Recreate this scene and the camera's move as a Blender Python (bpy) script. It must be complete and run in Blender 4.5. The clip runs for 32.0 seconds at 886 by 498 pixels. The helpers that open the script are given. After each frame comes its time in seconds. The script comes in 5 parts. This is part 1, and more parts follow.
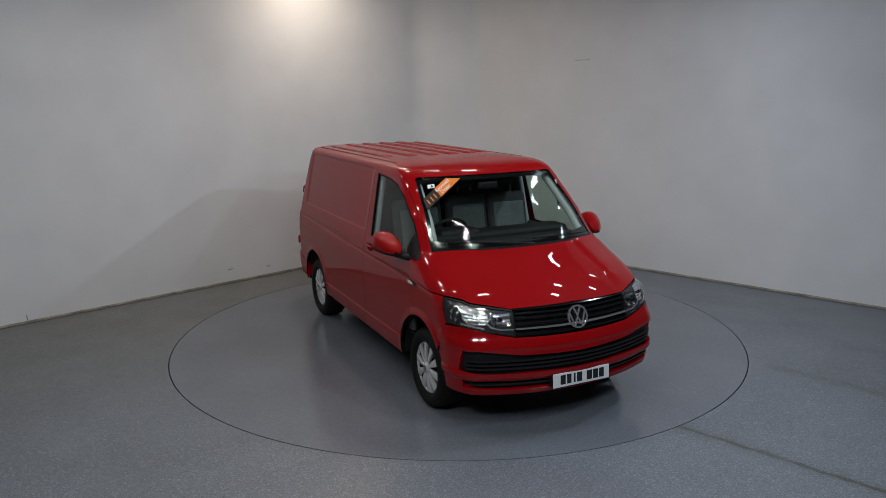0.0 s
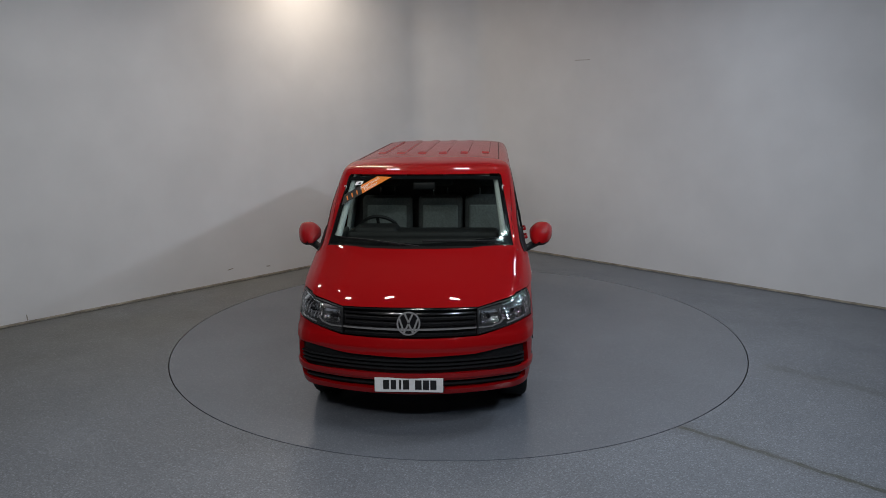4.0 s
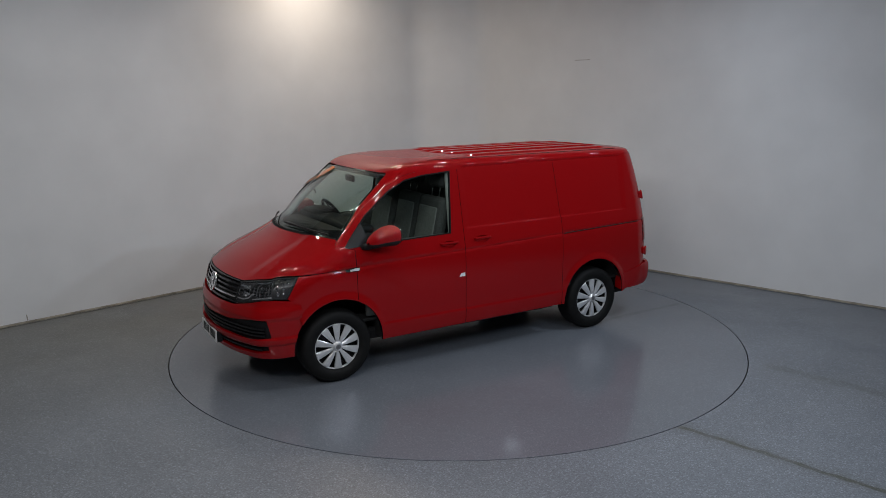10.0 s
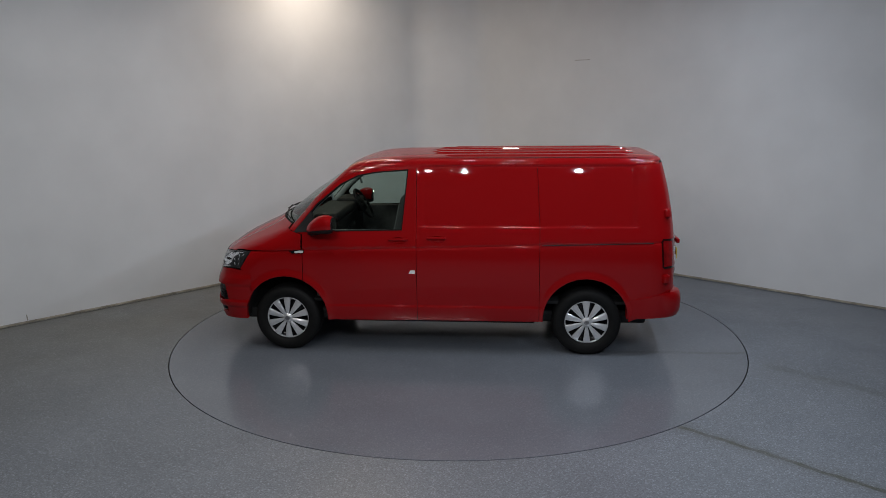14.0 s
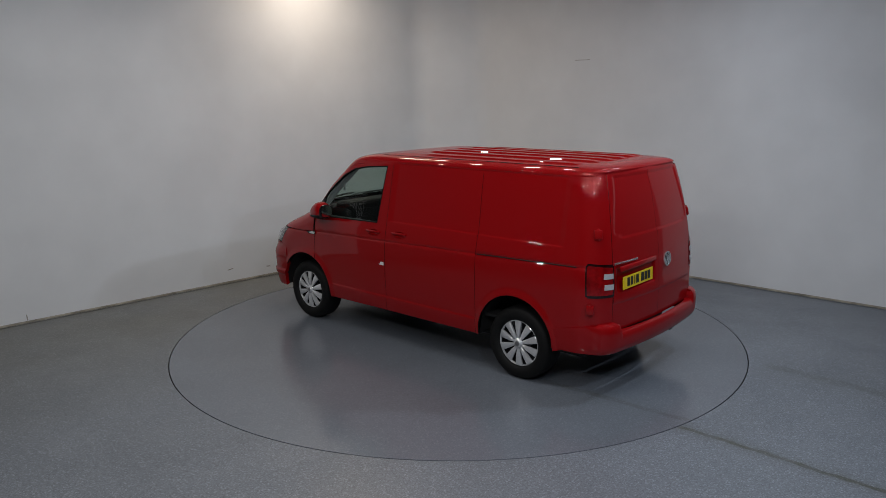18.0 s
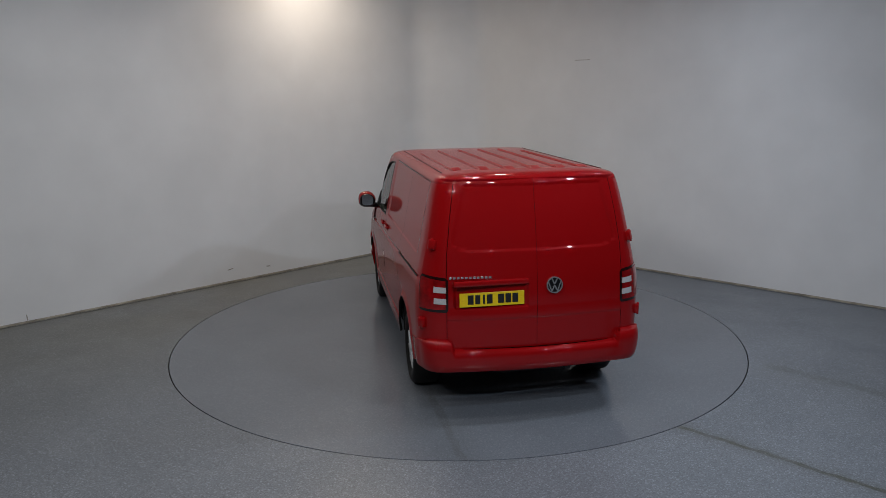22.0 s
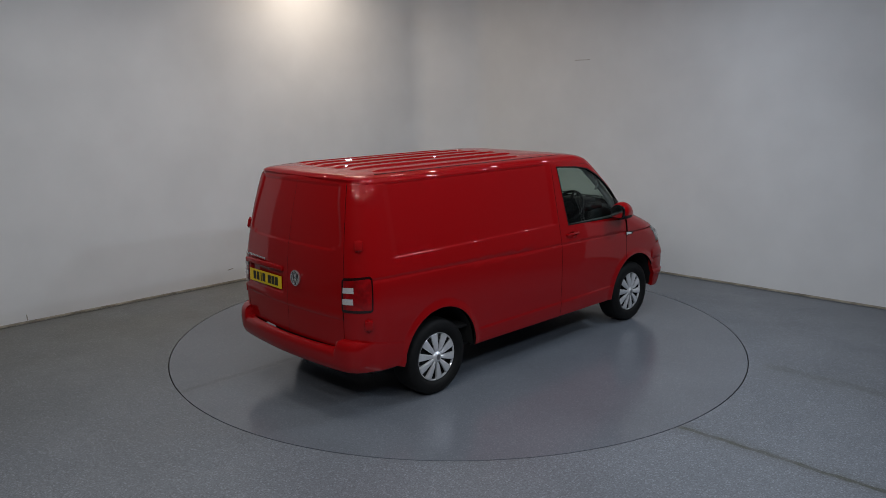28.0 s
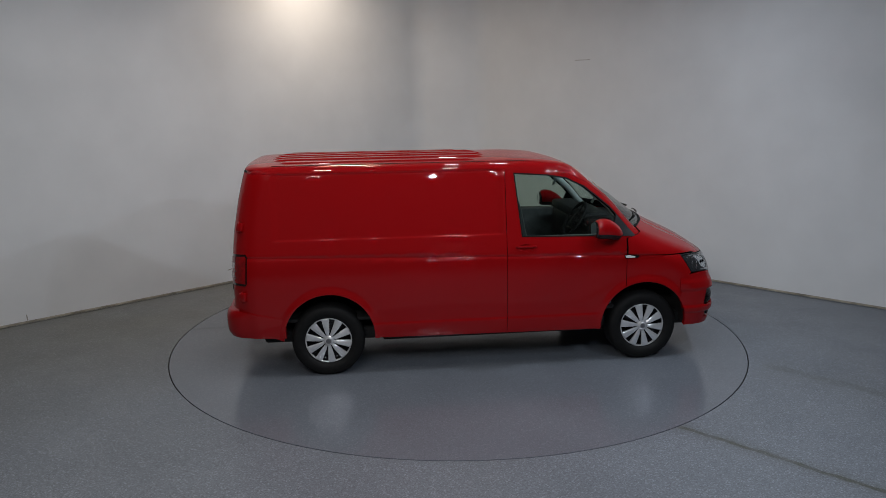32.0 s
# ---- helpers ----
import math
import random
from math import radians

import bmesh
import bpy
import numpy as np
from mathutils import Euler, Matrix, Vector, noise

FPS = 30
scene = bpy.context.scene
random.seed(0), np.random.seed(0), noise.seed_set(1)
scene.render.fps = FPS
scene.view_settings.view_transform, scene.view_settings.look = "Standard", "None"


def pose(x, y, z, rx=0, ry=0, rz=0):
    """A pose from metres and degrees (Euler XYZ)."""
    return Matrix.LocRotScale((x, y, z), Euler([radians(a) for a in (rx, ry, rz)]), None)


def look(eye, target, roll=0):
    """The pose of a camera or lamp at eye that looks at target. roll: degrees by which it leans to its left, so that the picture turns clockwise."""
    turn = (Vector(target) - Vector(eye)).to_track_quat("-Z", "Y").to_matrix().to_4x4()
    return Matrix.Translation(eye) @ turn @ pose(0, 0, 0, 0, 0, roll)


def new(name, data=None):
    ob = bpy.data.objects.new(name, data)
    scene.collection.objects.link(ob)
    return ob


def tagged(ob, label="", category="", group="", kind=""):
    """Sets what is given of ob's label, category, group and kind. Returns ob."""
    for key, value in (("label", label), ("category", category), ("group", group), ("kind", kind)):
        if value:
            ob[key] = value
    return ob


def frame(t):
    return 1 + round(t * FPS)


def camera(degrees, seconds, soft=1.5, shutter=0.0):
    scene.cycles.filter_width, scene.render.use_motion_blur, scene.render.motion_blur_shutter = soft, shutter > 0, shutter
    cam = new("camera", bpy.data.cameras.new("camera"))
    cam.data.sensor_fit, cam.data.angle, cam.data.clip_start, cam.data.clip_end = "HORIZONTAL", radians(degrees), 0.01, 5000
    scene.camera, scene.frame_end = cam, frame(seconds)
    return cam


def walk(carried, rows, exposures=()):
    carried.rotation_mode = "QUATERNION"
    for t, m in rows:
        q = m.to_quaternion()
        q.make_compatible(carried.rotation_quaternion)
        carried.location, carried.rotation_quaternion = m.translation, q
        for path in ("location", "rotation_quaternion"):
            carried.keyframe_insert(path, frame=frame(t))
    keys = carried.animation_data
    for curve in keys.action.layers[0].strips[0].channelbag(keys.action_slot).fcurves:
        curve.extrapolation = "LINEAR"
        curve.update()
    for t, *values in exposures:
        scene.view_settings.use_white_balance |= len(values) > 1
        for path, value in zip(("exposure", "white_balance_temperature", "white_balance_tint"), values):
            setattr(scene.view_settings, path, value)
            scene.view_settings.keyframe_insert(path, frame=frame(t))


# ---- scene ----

SECONDS = 32.0
PIVOT = (-0.164, 0.218)
# turn of the turntable, degrees, by second
TURN = [(0, -63.36), (0.5, -64.4), (1, -66.7), (1.5, -70.1), (2, -74.5), (2.5, -79.15), (3, -83.85), (4, -93.2),
        (5, -102.6), (6, -111.86), (7, -120.97), (8, -130.14), (9, -139.42), (10, -148.65), (11, -157.73),
        (12, -166.69), (13, -175.62), (14, -184.64), (15, -193.73), (16, -202.75), (17, -211.9), (18, -221.3),
        (19, -230.8), (20, -240.35), (21, -249.65), (22, -258.89), (23, -268.17), (24, -277.57), (25, -286.99),
        (26, -296.4), (27, -305.85), (28, -315.28), (29, -324.66), (30, -334.0), (31, -343.29), (32, -352.42)]

# ---- camera ----
cam = camera(60.34, SECONDS, soft=0.65)
EYE = (0.0, -7.970, 2.590)
YAW, PITCH, ROLL = radians(-0.965), radians(11.829), -0.727
AIM = Vector((math.sin(YAW) * math.cos(PITCH), math.cos(YAW) * math.cos(PITCH), -math.sin(PITCH)))
STAND = look(EYE, Vector(EYE) + AIM, ROLL)
walk(cam, [(0, STAND), (SECONDS, STAND)], [(0, 0.0), (SECONDS, 0.0)])

# ---- light ----
world = bpy.data.worlds.new("hall_air")
world.use_nodes = True
world.node_tree.nodes["Background"].inputs[0].default_value = (0.02, 0.02, 0.022, 1)
scene.world = world
CEILING = 4.7


def ceiling_lamp(x, y, z, sx, sy, watts, colour, tilt=(0, 0)):
    data = bpy.data.lights.new("batten_light", "AREA")
    data.shape, data.size, data.size_y, data.energy, data.color = "RECTANGLE", sx, sy, watts, colour
    ob = new("batten_light", data)
    ob.matrix_world = pose(x, y, z, tilt[0], tilt[1], 0)
    return ob


SOFT, NEUTRAL, COOL, WARM = (1.0, 0.965, 0.93), (0.98, 0.98, 1.0), (0.86, 0.97, 1.12), (1.0, 0.84, 0.68)
# slim downlights (x, y, watts), all hanging from the ceiling
HANG = 4.0
SPOTS = [(-3.1, -0.25, 10), (-0.9, 0.5, 5), (0.1, 0.5, 6), (0.7, 0.5, 6), (-3.0, -1.9, 11), (-1.2, -1.9, 5), (0.4, -1.9, 6),
         (-0.5, -2.7, 8), (0.6, -2.7, 8), (2.2, 0.4, 3), (2.2, -0.9, 5), (2.2, -1.5, 5), (3.4, 0.9, 2), (3.4, -0.3, 3),
         (-2.6, -5.6, 14), (-1.0, -5.6, 10), (1.5, -5.6, 11), (2.9, -5.4, 11)]
for x, y, w in SPOTS:
    ceiling_lamp(x, y, HANG, 0.22, 0.08, w, SOFT if x < 1 else COOL)
# square spotlights on both sides, turned towards the turntable: place, watts, tilt
BEAMS = [(3.6, -1.2, 4.0, 40, (0, 54)), (3.1, -4.4, 3.95, 32, (24, 34)), (-2.2, -1.4, 4.0, 4, (0, -42)), (-2.0, -4.2, 3.95, 4, (24, -34))]
for x, y, z, w, tilt in BEAMS:
    ceiling_lamp(x, y, z, 0.13, 0.13, w, SOFT if x < 1 else COOL, tilt)
FLOODS = [(-2.2, -6.9, 4.32, 24, NEUTRAL), (-1.6, -6.9, 4.32, 18, NEUTRAL), (-0.9, -7.1, 4.30, 16, NEUTRAL), (1.3, -7.2, 4.30, 32, COOL)]
for x, y, z, w, c in FLOODS:
    ceiling_lamp(x, y, z, 0.12, 0.06, w, c, (62, 0))
ceiling_lamp(-1.46, 2.56, 4.50, 0.9, 0.3, 36, WARM)


# ---- materials ----
def material(name, base, rough=0.5, metal=0.0, coat=0.0, noise_scale=0.0, noise_amount=0.0, bump=0.0, bump_scale=200.0,
             spec=0.5, emit=0.0, rough_amount=0.0, coat_ior=1.4):
    m = bpy.data.materials.new(name)
    m.use_nodes = True
    nt = m.node_tree
    b = nt.nodes["Principled BSDF"]
    b.inputs["Base Color"].default_value = (*base, 1)
    b.inputs["Roughness"].default_value = rough
    b.inputs["Metallic"].default_value = metal
    b.inputs["Coat Weight"].default_value = coat
    b.inputs["Coat Roughness"].default_value = 0.02
    b.inputs["Coat IOR"].default_value = coat_ior
    b.inputs["Specular IOR Level"].default_value = spec
    if emit:
        b.inputs["Emission Color"].default_value = (*base, 1)
        b.inputs["Emission Strength"].default_value = emit
    tc = nt.nodes.new("ShaderNodeTexCoord")
    if noise_amount:
        n = nt.nodes.new("ShaderNodeTexNoise")
        n.inputs["Scale"].default_value, n.inputs["Detail"].default_value = noise_scale, 6
        nt.links.new(tc.outputs["Object"], n.inputs["Vector"])
        r = nt.nodes.new("ShaderNodeMapRange")
        r.inputs[1].default_value, r.inputs[2].default_value = 0.3, 0.7
        r.inputs[3].default_value, r.inputs[4].default_value = 1 - noise_amount, 1 + noise_amount
        nt.links.new(n.outputs["Fac"], r.inputs[0])
        mx = nt.nodes.new("ShaderNodeMix")
        mx.data_type, mx.blend_type = "RGBA", "MULTIPLY"
        mx.inputs[0].default_value = 1.0
        mx.inputs[6].default_value = (*base, 1)
        nt.links.new(r.outputs[0], mx.inputs[7])
        nt.links.new(mx.outputs[2], b.inputs["Base Color"])
        if rough_amount:
            r2 = nt.nodes.new("ShaderNodeMapRange")
            r2.inputs[1].default_value, r2.inputs[2].default_value = 0.3, 0.7
            r2.inputs[3].default_value, r2.inputs[4].default_value = rough - rough_amount, rough + rough_amount
            nt.links.new(n.outputs["Fac"], r2.inputs[0])
            nt.links.new(r2.outputs[0], b.inputs["Roughness"])
    if bump:
        n = nt.nodes.new("ShaderNodeTexNoise")
        n.inputs["Scale"].default_value, n.inputs["Detail"].default_value = bump_scale, 3
        nt.links.new(tc.outputs["Object"], n.inputs["Vector"])
        bp = nt.nodes.new("ShaderNodeBump")
        bp.inputs["Strength"].default_value, bp.inputs["Distance"].default_value = bump, 0.002
        nt.links.new(n.outputs["Fac"], bp.inputs["Height"])
        nt.links.new(bp.outputs["Normal"], b.inputs["Normal"])
    return m


def glass_material(name, tint, ior=1.45, rough=0.0):
    m = bpy.data.materials.new(name)
    m.use_nodes = True
    nt = m.node_tree
    nt.nodes.remove(nt.nodes["Principled BSDF"])
    out = nt.nodes["Material Output"]
    clear, gloss = nt.nodes.new("ShaderNodeBsdfTransparent"), nt.nodes.new("ShaderNodeBsdfGlossy")
    clear.inputs[0].default_value = (*tint, 1)
    gloss.inputs["Roughness"].default_value = rough
    base = ((ior - 1) / (ior + 1)) ** 2
    lw = nt.nodes.new("ShaderNodeLayerWeight")
    lw.inputs[0].default_value = 0.5
    p5, fr = nt.nodes.new("ShaderNodeMath"), nt.nodes.new("ShaderNodeMath")
    p5.operation, fr.operation = "POWER", "MULTIPLY_ADD"
    p5.inputs[1].default_value, fr.inputs[1].default_value, fr.inputs[2].default_value = 5.0, 1 - base, base
    nt.links.new(lw.outputs["Facing"], p5.inputs[0])
    nt.links.new(p5.outputs[0], fr.inputs[0])
    mix = nt.nodes.new("ShaderNodeMixShader")
    nt.links.new(fr.outputs[0], mix.inputs[0])
    nt.links.new(clear.outputs[0], mix.inputs[1])
    nt.links.new(gloss.outputs[0], mix.inputs[2])
    nt.links.new(mix.outputs[0], out.inputs[0])
    return m


RED = material("red_paint", (0.28, 0.0019, 0.0033), 0.5, 0.0, 0.62, 900, 0.05, spec=0.03, coat_ior=1.66)
BLACK_PLASTIC = material("black_plastic", (0.010, 0.010, 0.011), 0.5, spec=0.3, noise_scale=30, noise_amount=0.15, bump=0.15, bump_scale=900)
GLOSS_BLACK = material("gloss_black", (0.008, 0.008, 0.009), 0.12, noise_scale=8, noise_amount=0.1)
DARK = material("underbody_and_gap_dark", (0.006, 0.006, 0.006), 0.8, noise_scale=12, noise_amount=0.3)
RUBBER = material("tyre_rubber", (0.007, 0.007, 0.007), 0.65, spec=0.2, noise_scale=25, noise_amount=0.2, bump=0.2, bump_scale=400)
SILVER = material("silver_cover", (0.78, 0.79, 0.80), 0.24, 0.55, 0.4, 40, 0.06)
BADGE = material("badge_chrome", (0.78, 0.78, 0.79), 0.20, 0.85, 0.4, 60, 0.05)
CAP_GREY = material("cap_grey", (0.20, 0.20, 0.21), 0.3, 0.6, 0.3, 200, 0.25)
SEAL_AND_GAP = material("seal_and_gap_shade", (0.005, 0.005, 0.005), 0.7, spec=0.15, noise_scale=60, noise_amount=0.2)
CHROME = material("chrome", (0.80, 0.80, 0.81), 0.10, 1.0, 0.0, 60, 0.04)
REFLECTOR = material("lamp_reflector", (0.86, 0.87, 0.88), 0.09, 1.0, 0.0, 30, 0.10)
GLASS = glass_material("window_glass", (0.64, 0.73, 0.68))
LENS = glass_material("lamp_lens", (0.95, 0.96, 0.97), 1.4)
RED_LENS = material("red_lens", (0.23, 0.0015, 0.003), 0.12, 0.0, 1.0, 18, 0.4)
DARK_RED_LENS = material("dark_red_lens", (0.016, 0.001, 0.0012), 0.12, 0.0, 1.0, 60, 0.1)
WHITE_LENS = material("white_lens", (0.46, 0.46, 0.47), 0.25, 0.0, 0.6, 120, 0.12)
PLATE_WHITE = material("plate_white", (0.78, 0.78, 0.77), 0.35, noise_scale=40, noise_amount=0.04)
PLATE_YELLOW = material("plate_yellow", (0.80, 0.56, 0.01), 0.35, noise_scale=40, noise_amount=0.04)
INK = material("plate_ink", (0.012, 0.012, 0.013), 0.45, noise_scale=50, noise_amount=0.1)
TRIM_GREY = material("pillar_trim", (0.42, 0.46, 0.45), 0.6, noise_scale=20, noise_amount=0.08)
SEAT_GREY = material("seat_fabric", (0.15, 0.162, 0.155), 0.9, noise_scale=60, noise_amount=0.18, bump=0.4, bump_scale=500)
SEAT_DARK = material("seat_dark_fabric", (0.055, 0.058, 0.057), 0.9, noise_scale=60, noise_amount=0.25, bump=0.4, bump_scale=500)
DASH = material("dash_plastic", (0.009, 0.0095, 0.010), 0.6, spec=0.25, noise_scale=20, noise_amount=0.2, bump=0.3, bump_scale=600)
DOOR_TRIM = material("door_lining", (0.075, 0.080, 0.077), 0.6, spec=0.25, noise_scale=20, noise_amount=0.2, bump=0.3, bump_scale=600)
STEEL_DARK = material("bulkhead_paint", (0.022, 0.020, 0.020), 0.6, noise_scale=10, noise_amount=0.2)
ORANGE = material("sticker_orange", (0.75, 0.20, 0.02), 0.4, noise_scale=30, noise_amount=0.05)
STICKER_BLACK = material("sticker_black", (0.012, 0.011, 0.011), 0.4, noise_scale=30, noise_amount=0.1)
WHITE = material("sticker_white", (0.80, 0.80, 0.79), 0.4, noise_scale=30, noise_amount=0.05)
AMBER = material("indicator_clear", (0.70, 0.70, 0.68), 0.2, 0.0, 0.8, 90, 0.1)


# ---- building blocks ----
def part(name, bm, mat, parent, label="", smooth=True):
    me = bpy.data.meshes.new(name)
    bm.to_mesh(me)
    bm.free()
    me.materials.append(mat)
    if smooth:
        for p in me.polygons:
            p.use_smooth = True
    ob = new(name, me)
    ob.parent = parent
    if label:
        tagged(ob, label)
    return ob


def box_bm(sx, sy, sz, at=(0, 0, 0), bevel=0.0, segs=2, turn=None, bm=None):
    own = bm or bmesh.new()
    got = bmesh.ops.create_cube(own, size=1.0)["verts"]
    bmesh.ops.scale(own, vec=(sx, sy, sz), verts=got)
    if bevel:
        edges = list({e for v in got for e in v.link_edges})
        res = bmesh.ops.bevel(own, geom=edges, offset=bevel, segments=segs, affect="EDGES", profile=0.5)
        got = list({v for v in res["verts"]} | {v for v in got if v.is_valid})
    m = Matrix.Translation(at) @ (turn or Matrix())
    bmesh.ops.transform(own, matrix=m, verts=got)
    return own


def sharpen(bm, angle=35):
    for e in bm.edges:
        if len(e.link_faces) == 2 and e.calc_face_angle(0) > radians(angle):
            e.smooth = False
    return bm


def revolve(profile, steps, axis="Y", bm=None):
    """profile: (radius, along) pairs, turned round the axis."""
    own = bm or bmesh.new()
    rings = []
    for r, a in profile:
        ring = []
        for i in range(steps):
            t = 2 * math.pi * i / steps
            ring.append(own.verts.new((r * math.cos(t), a, r * math.sin(t))))
        rings.append(ring)
    for p, q in zip(rings, rings[1:]):
        for i in range(steps):
            j = (i + 1) % steps
            own.faces.new((p[i], p[j], q[j], q[i]))
    return own


def tube(points, radius, sides=8, closed=False, bm=None):
    own = bm or bmesh.new()
    pts = [Vector(p) for p in points]
    rings, n = [], len(pts)
    for i, p in enumerate(pts):
        a = pts[(i - 1) % n] if (closed or i > 0) else p
        b = pts[(i + 1) % n] if (closed or i < n - 1) else p
        d = (b - a).normalized()
        side = d.cross(Vector((0, 0, 1)))
        side = side.normalized() if side.length > 1e-4 else Vector((1, 0, 0))
        up = side.cross(d)
        rings.append([own.verts.new(p + radius * (math.cos(t) * side + math.sin(t) * up))
                      for t in [2 * math.pi * k / sides for k in range(sides)]])
    for i in range(n if closed else n - 1):
        p, q = rings[i], rings[(i + 1) % n]
        for k in range(sides):
            own.faces.new((p[k], p[(k + 1) % sides], q[(k + 1) % sides], q[k]))
    if not closed:
        own.faces.new(rings[0][::-1])
        own.faces.new(rings[-1])
    return own


def flat_bm(points, depth, bm=None):
    """A plate in the xy plane, its face at z = depth."""
    own = bm or bmesh.new()
    lo = [own.verts.new((x, y, 0)) for x, y in points]
    hi = [own.verts.new((x, y, depth)) for x, y in points]
    n = len(points)
    own.faces.new(lo[::-1])
    own.faces.new(hi)
    for i in range(n):
        own.faces.new((lo[i], lo[(i + 1) % n], hi[(i + 1) % n], hi[i]))
    return own


# ---- the hall ----
GAP_IN, GAP_OUT = 2.963, 2.974
CORNER_L, CORNER_R = Vector((-0.59, 4.742, 0)), Vector((0.47, 4.79, 0))
FAR_L, FAR_R = Vector((-5.45, -0.075, 0)), Vector((5.45, 0.309, 0))
BACK = -10.2


def floor_material(name, base, speckle, rough, streak=(), warm_west=False):
    """Grey resin floor with flakes, dull wear patches and, where given, a dirty tyre track along a line."""
    m = bpy.data.materials.new(name)
    m.use_nodes = True
    nt = m.node_tree
    b = nt.nodes["Principled BSDF"]
    tc = nt.nodes.new("ShaderNodeTexCoord")

    def noise_node(scale, detail=4):
        n = nt.nodes.new("ShaderNodeTexNoise")
        n.inputs["Scale"].default_value, n.inputs["Detail"].default_value = scale, detail
        nt.links.new(tc.outputs["Object"], n.inputs["Vector"])
        return n

    def ranged(src, a, c, lo, hi):
        r = nt.nodes.new("ShaderNodeMapRange")
        for i, v in enumerate((a, c, lo, hi), 1):
            r.inputs[i].default_value = v
        nt.links.new(src, r.inputs[0])
        return r.outputs[0]

    def times(a, c):
        k = nt.nodes.new("ShaderNodeMath")
        k.operation = "MULTIPLY"
        nt.links.new(a, k.inputs[0])
        nt.links.new(c, k.inputs[1])
        return k.outputs[0]

    large = ranged(noise_node(0.9, 5).outputs["Fac"], 0.3, 0.7, 0.92, 1.08)
    fine = ranged(noise_node(78, 2).outputs["Fac"], 0.35, 0.65, 1 - speckle, 1 + speckle)
    chips = nt.nodes.new("ShaderNodeTexVoronoi")
    chips.inputs["Scale"].default_value = 105
    nt.links.new(tc.outputs["Object"], chips.inputs["Vector"])
    tone = nt.nodes.new("ShaderNodeSeparateColor")
    nt.links.new(chips.outputs["Color"], tone.inputs[0])
    pale = ranged(tone.outputs[0], 0.72, 1.0, 1.0, 1.0 + 4.0 * speckle)
    dark = ranged(tone.outputs[1], 0.0, 0.35, 1.0 - 1.6 * speckle, 1.0)
    value = times(times(large, fine), times(pale, dark))
    tracks = []
    for px, py, dx, dy, start, width, depth in streak:
        sep = nt.nodes.new("ShaderNodeSeparateXYZ")
        nt.links.new(tc.outputs["Object"], sep.inputs[0])

        def linear(ax, ay, c):
            one, two = nt.nodes.new("ShaderNodeMath"), nt.nodes.new("ShaderNodeMath")
            one.operation = two.operation = "MULTIPLY_ADD"
            one.inputs[1].default_value, one.inputs[2].default_value = ax, c
            two.inputs[1].default_value = ay
            nt.links.new(sep.outputs[0], one.inputs[0])
            nt.links.new(sep.outputs[1], two.inputs[0])
            nt.links.new(one.outputs[0], two.inputs[2])
            return two.outputs[0]

        across = linear(-dy, dx, dy * px - dx * py)
        along = linear(dx, dy, -dx * px - dy * py)
        wob = nt.nodes.new("ShaderNodeMath")
        wob.operation = "ADD"
        nt.links.new(across, wob.inputs[0])
        nt.links.new(ranged(noise_node(5, 6).outputs["Fac"], 0.2, 0.8, -0.025, 0.025), wob.inputs[1])
        ab = nt.nodes.new("ShaderNodeMath")
        ab.operation = "ABSOLUTE"
        nt.links.new(wob.outputs[0], ab.inputs[0])
        core = ranged(ab.outputs[0], width * 0.5, width, 1, 0)
        halo = ranged(ab.outputs[0], width * 0.5, width * 4.5, 0.3, 0)
        total = nt.nodes.new("ShaderNodeMath")
        total.operation = "MAXIMUM"
        nt.links.new(core, total.inputs[0])
        nt.links.new(halo, total.inputs[1])
        amount = times(total.outputs[0], ranged(along, start, start + 0.06, 0, 1))
        amount = times(amount, ranged(noise_node(7, 5).outputs["Fac"], 0.3, 0.6, 0.55, 1))
        tracks.append((amount, depth))
    mx = nt.nodes.new("ShaderNodeMix")
    mx.data_type, mx.blend_type = "RGBA", "MULTIPLY"
    mx.inputs[0].default_value = 1
    mx.inputs[6].default_value = (*base, 1)
    nt.links.new(value, mx.inputs[7])
    if streak and warm_west:
        # warm light of the west side, put into the colour as a brown tint
        warm_mix = nt.nodes.new("ShaderNodeMix")
        warm_mix.data_type = "RGBA"
        warm_mix.inputs[6].default_value, warm_mix.inputs[7].default_value = (*base, 1), (base[0] * 0.98, base[1] * 0.90, base[2] * 0.74, 1)
        reach = ranged(linear(-0.704, 0.710, 0.0), 0.4, 3.0, 0, 1)
        nt.links.new(times(reach, ranged(noise_node(0.7, 6).outputs["Fac"], 0.3, 0.6, 0.5, 1)), warm_mix.inputs[0])
        nt.links.new(warm_mix.outputs[2], mx.inputs[6])
    colour = mx.outputs[2]
    for amount, depth in tracks:
        stain = nt.nodes.new("ShaderNodeMix")
        stain.data_type, stain.blend_type = "RGBA", "MULTIPLY"
        stain.inputs[7].default_value = (1 - 0.88 * depth, 1 - 0.93 * depth, 1 - depth * 1.12, 1)
        nt.links.new(amount, stain.inputs[0])
        nt.links.new(colour, stain.inputs[6])
        colour = stain.outputs[2]
    nt.links.new(colour, b.inputs["Base Color"])
    nt.links.new(ranged(noise_node(2.2, 6).outputs["Fac"], 0.3, 0.7, rough - 0.05, rough + 0.07), b.inputs["Roughness"])
    bp = nt.nodes.new("ShaderNodeBump")
    bp.inputs["Strength"].default_value, bp.inputs["Distance"].default_value = 0.15 + speckle, 0.001
    nt.links.new(noise_node(120, 3).outputs["Fac"], bp.inputs["Height"])
    nt.links.new(bp.outputs["Normal"], b.inputs["Normal"])
    return m


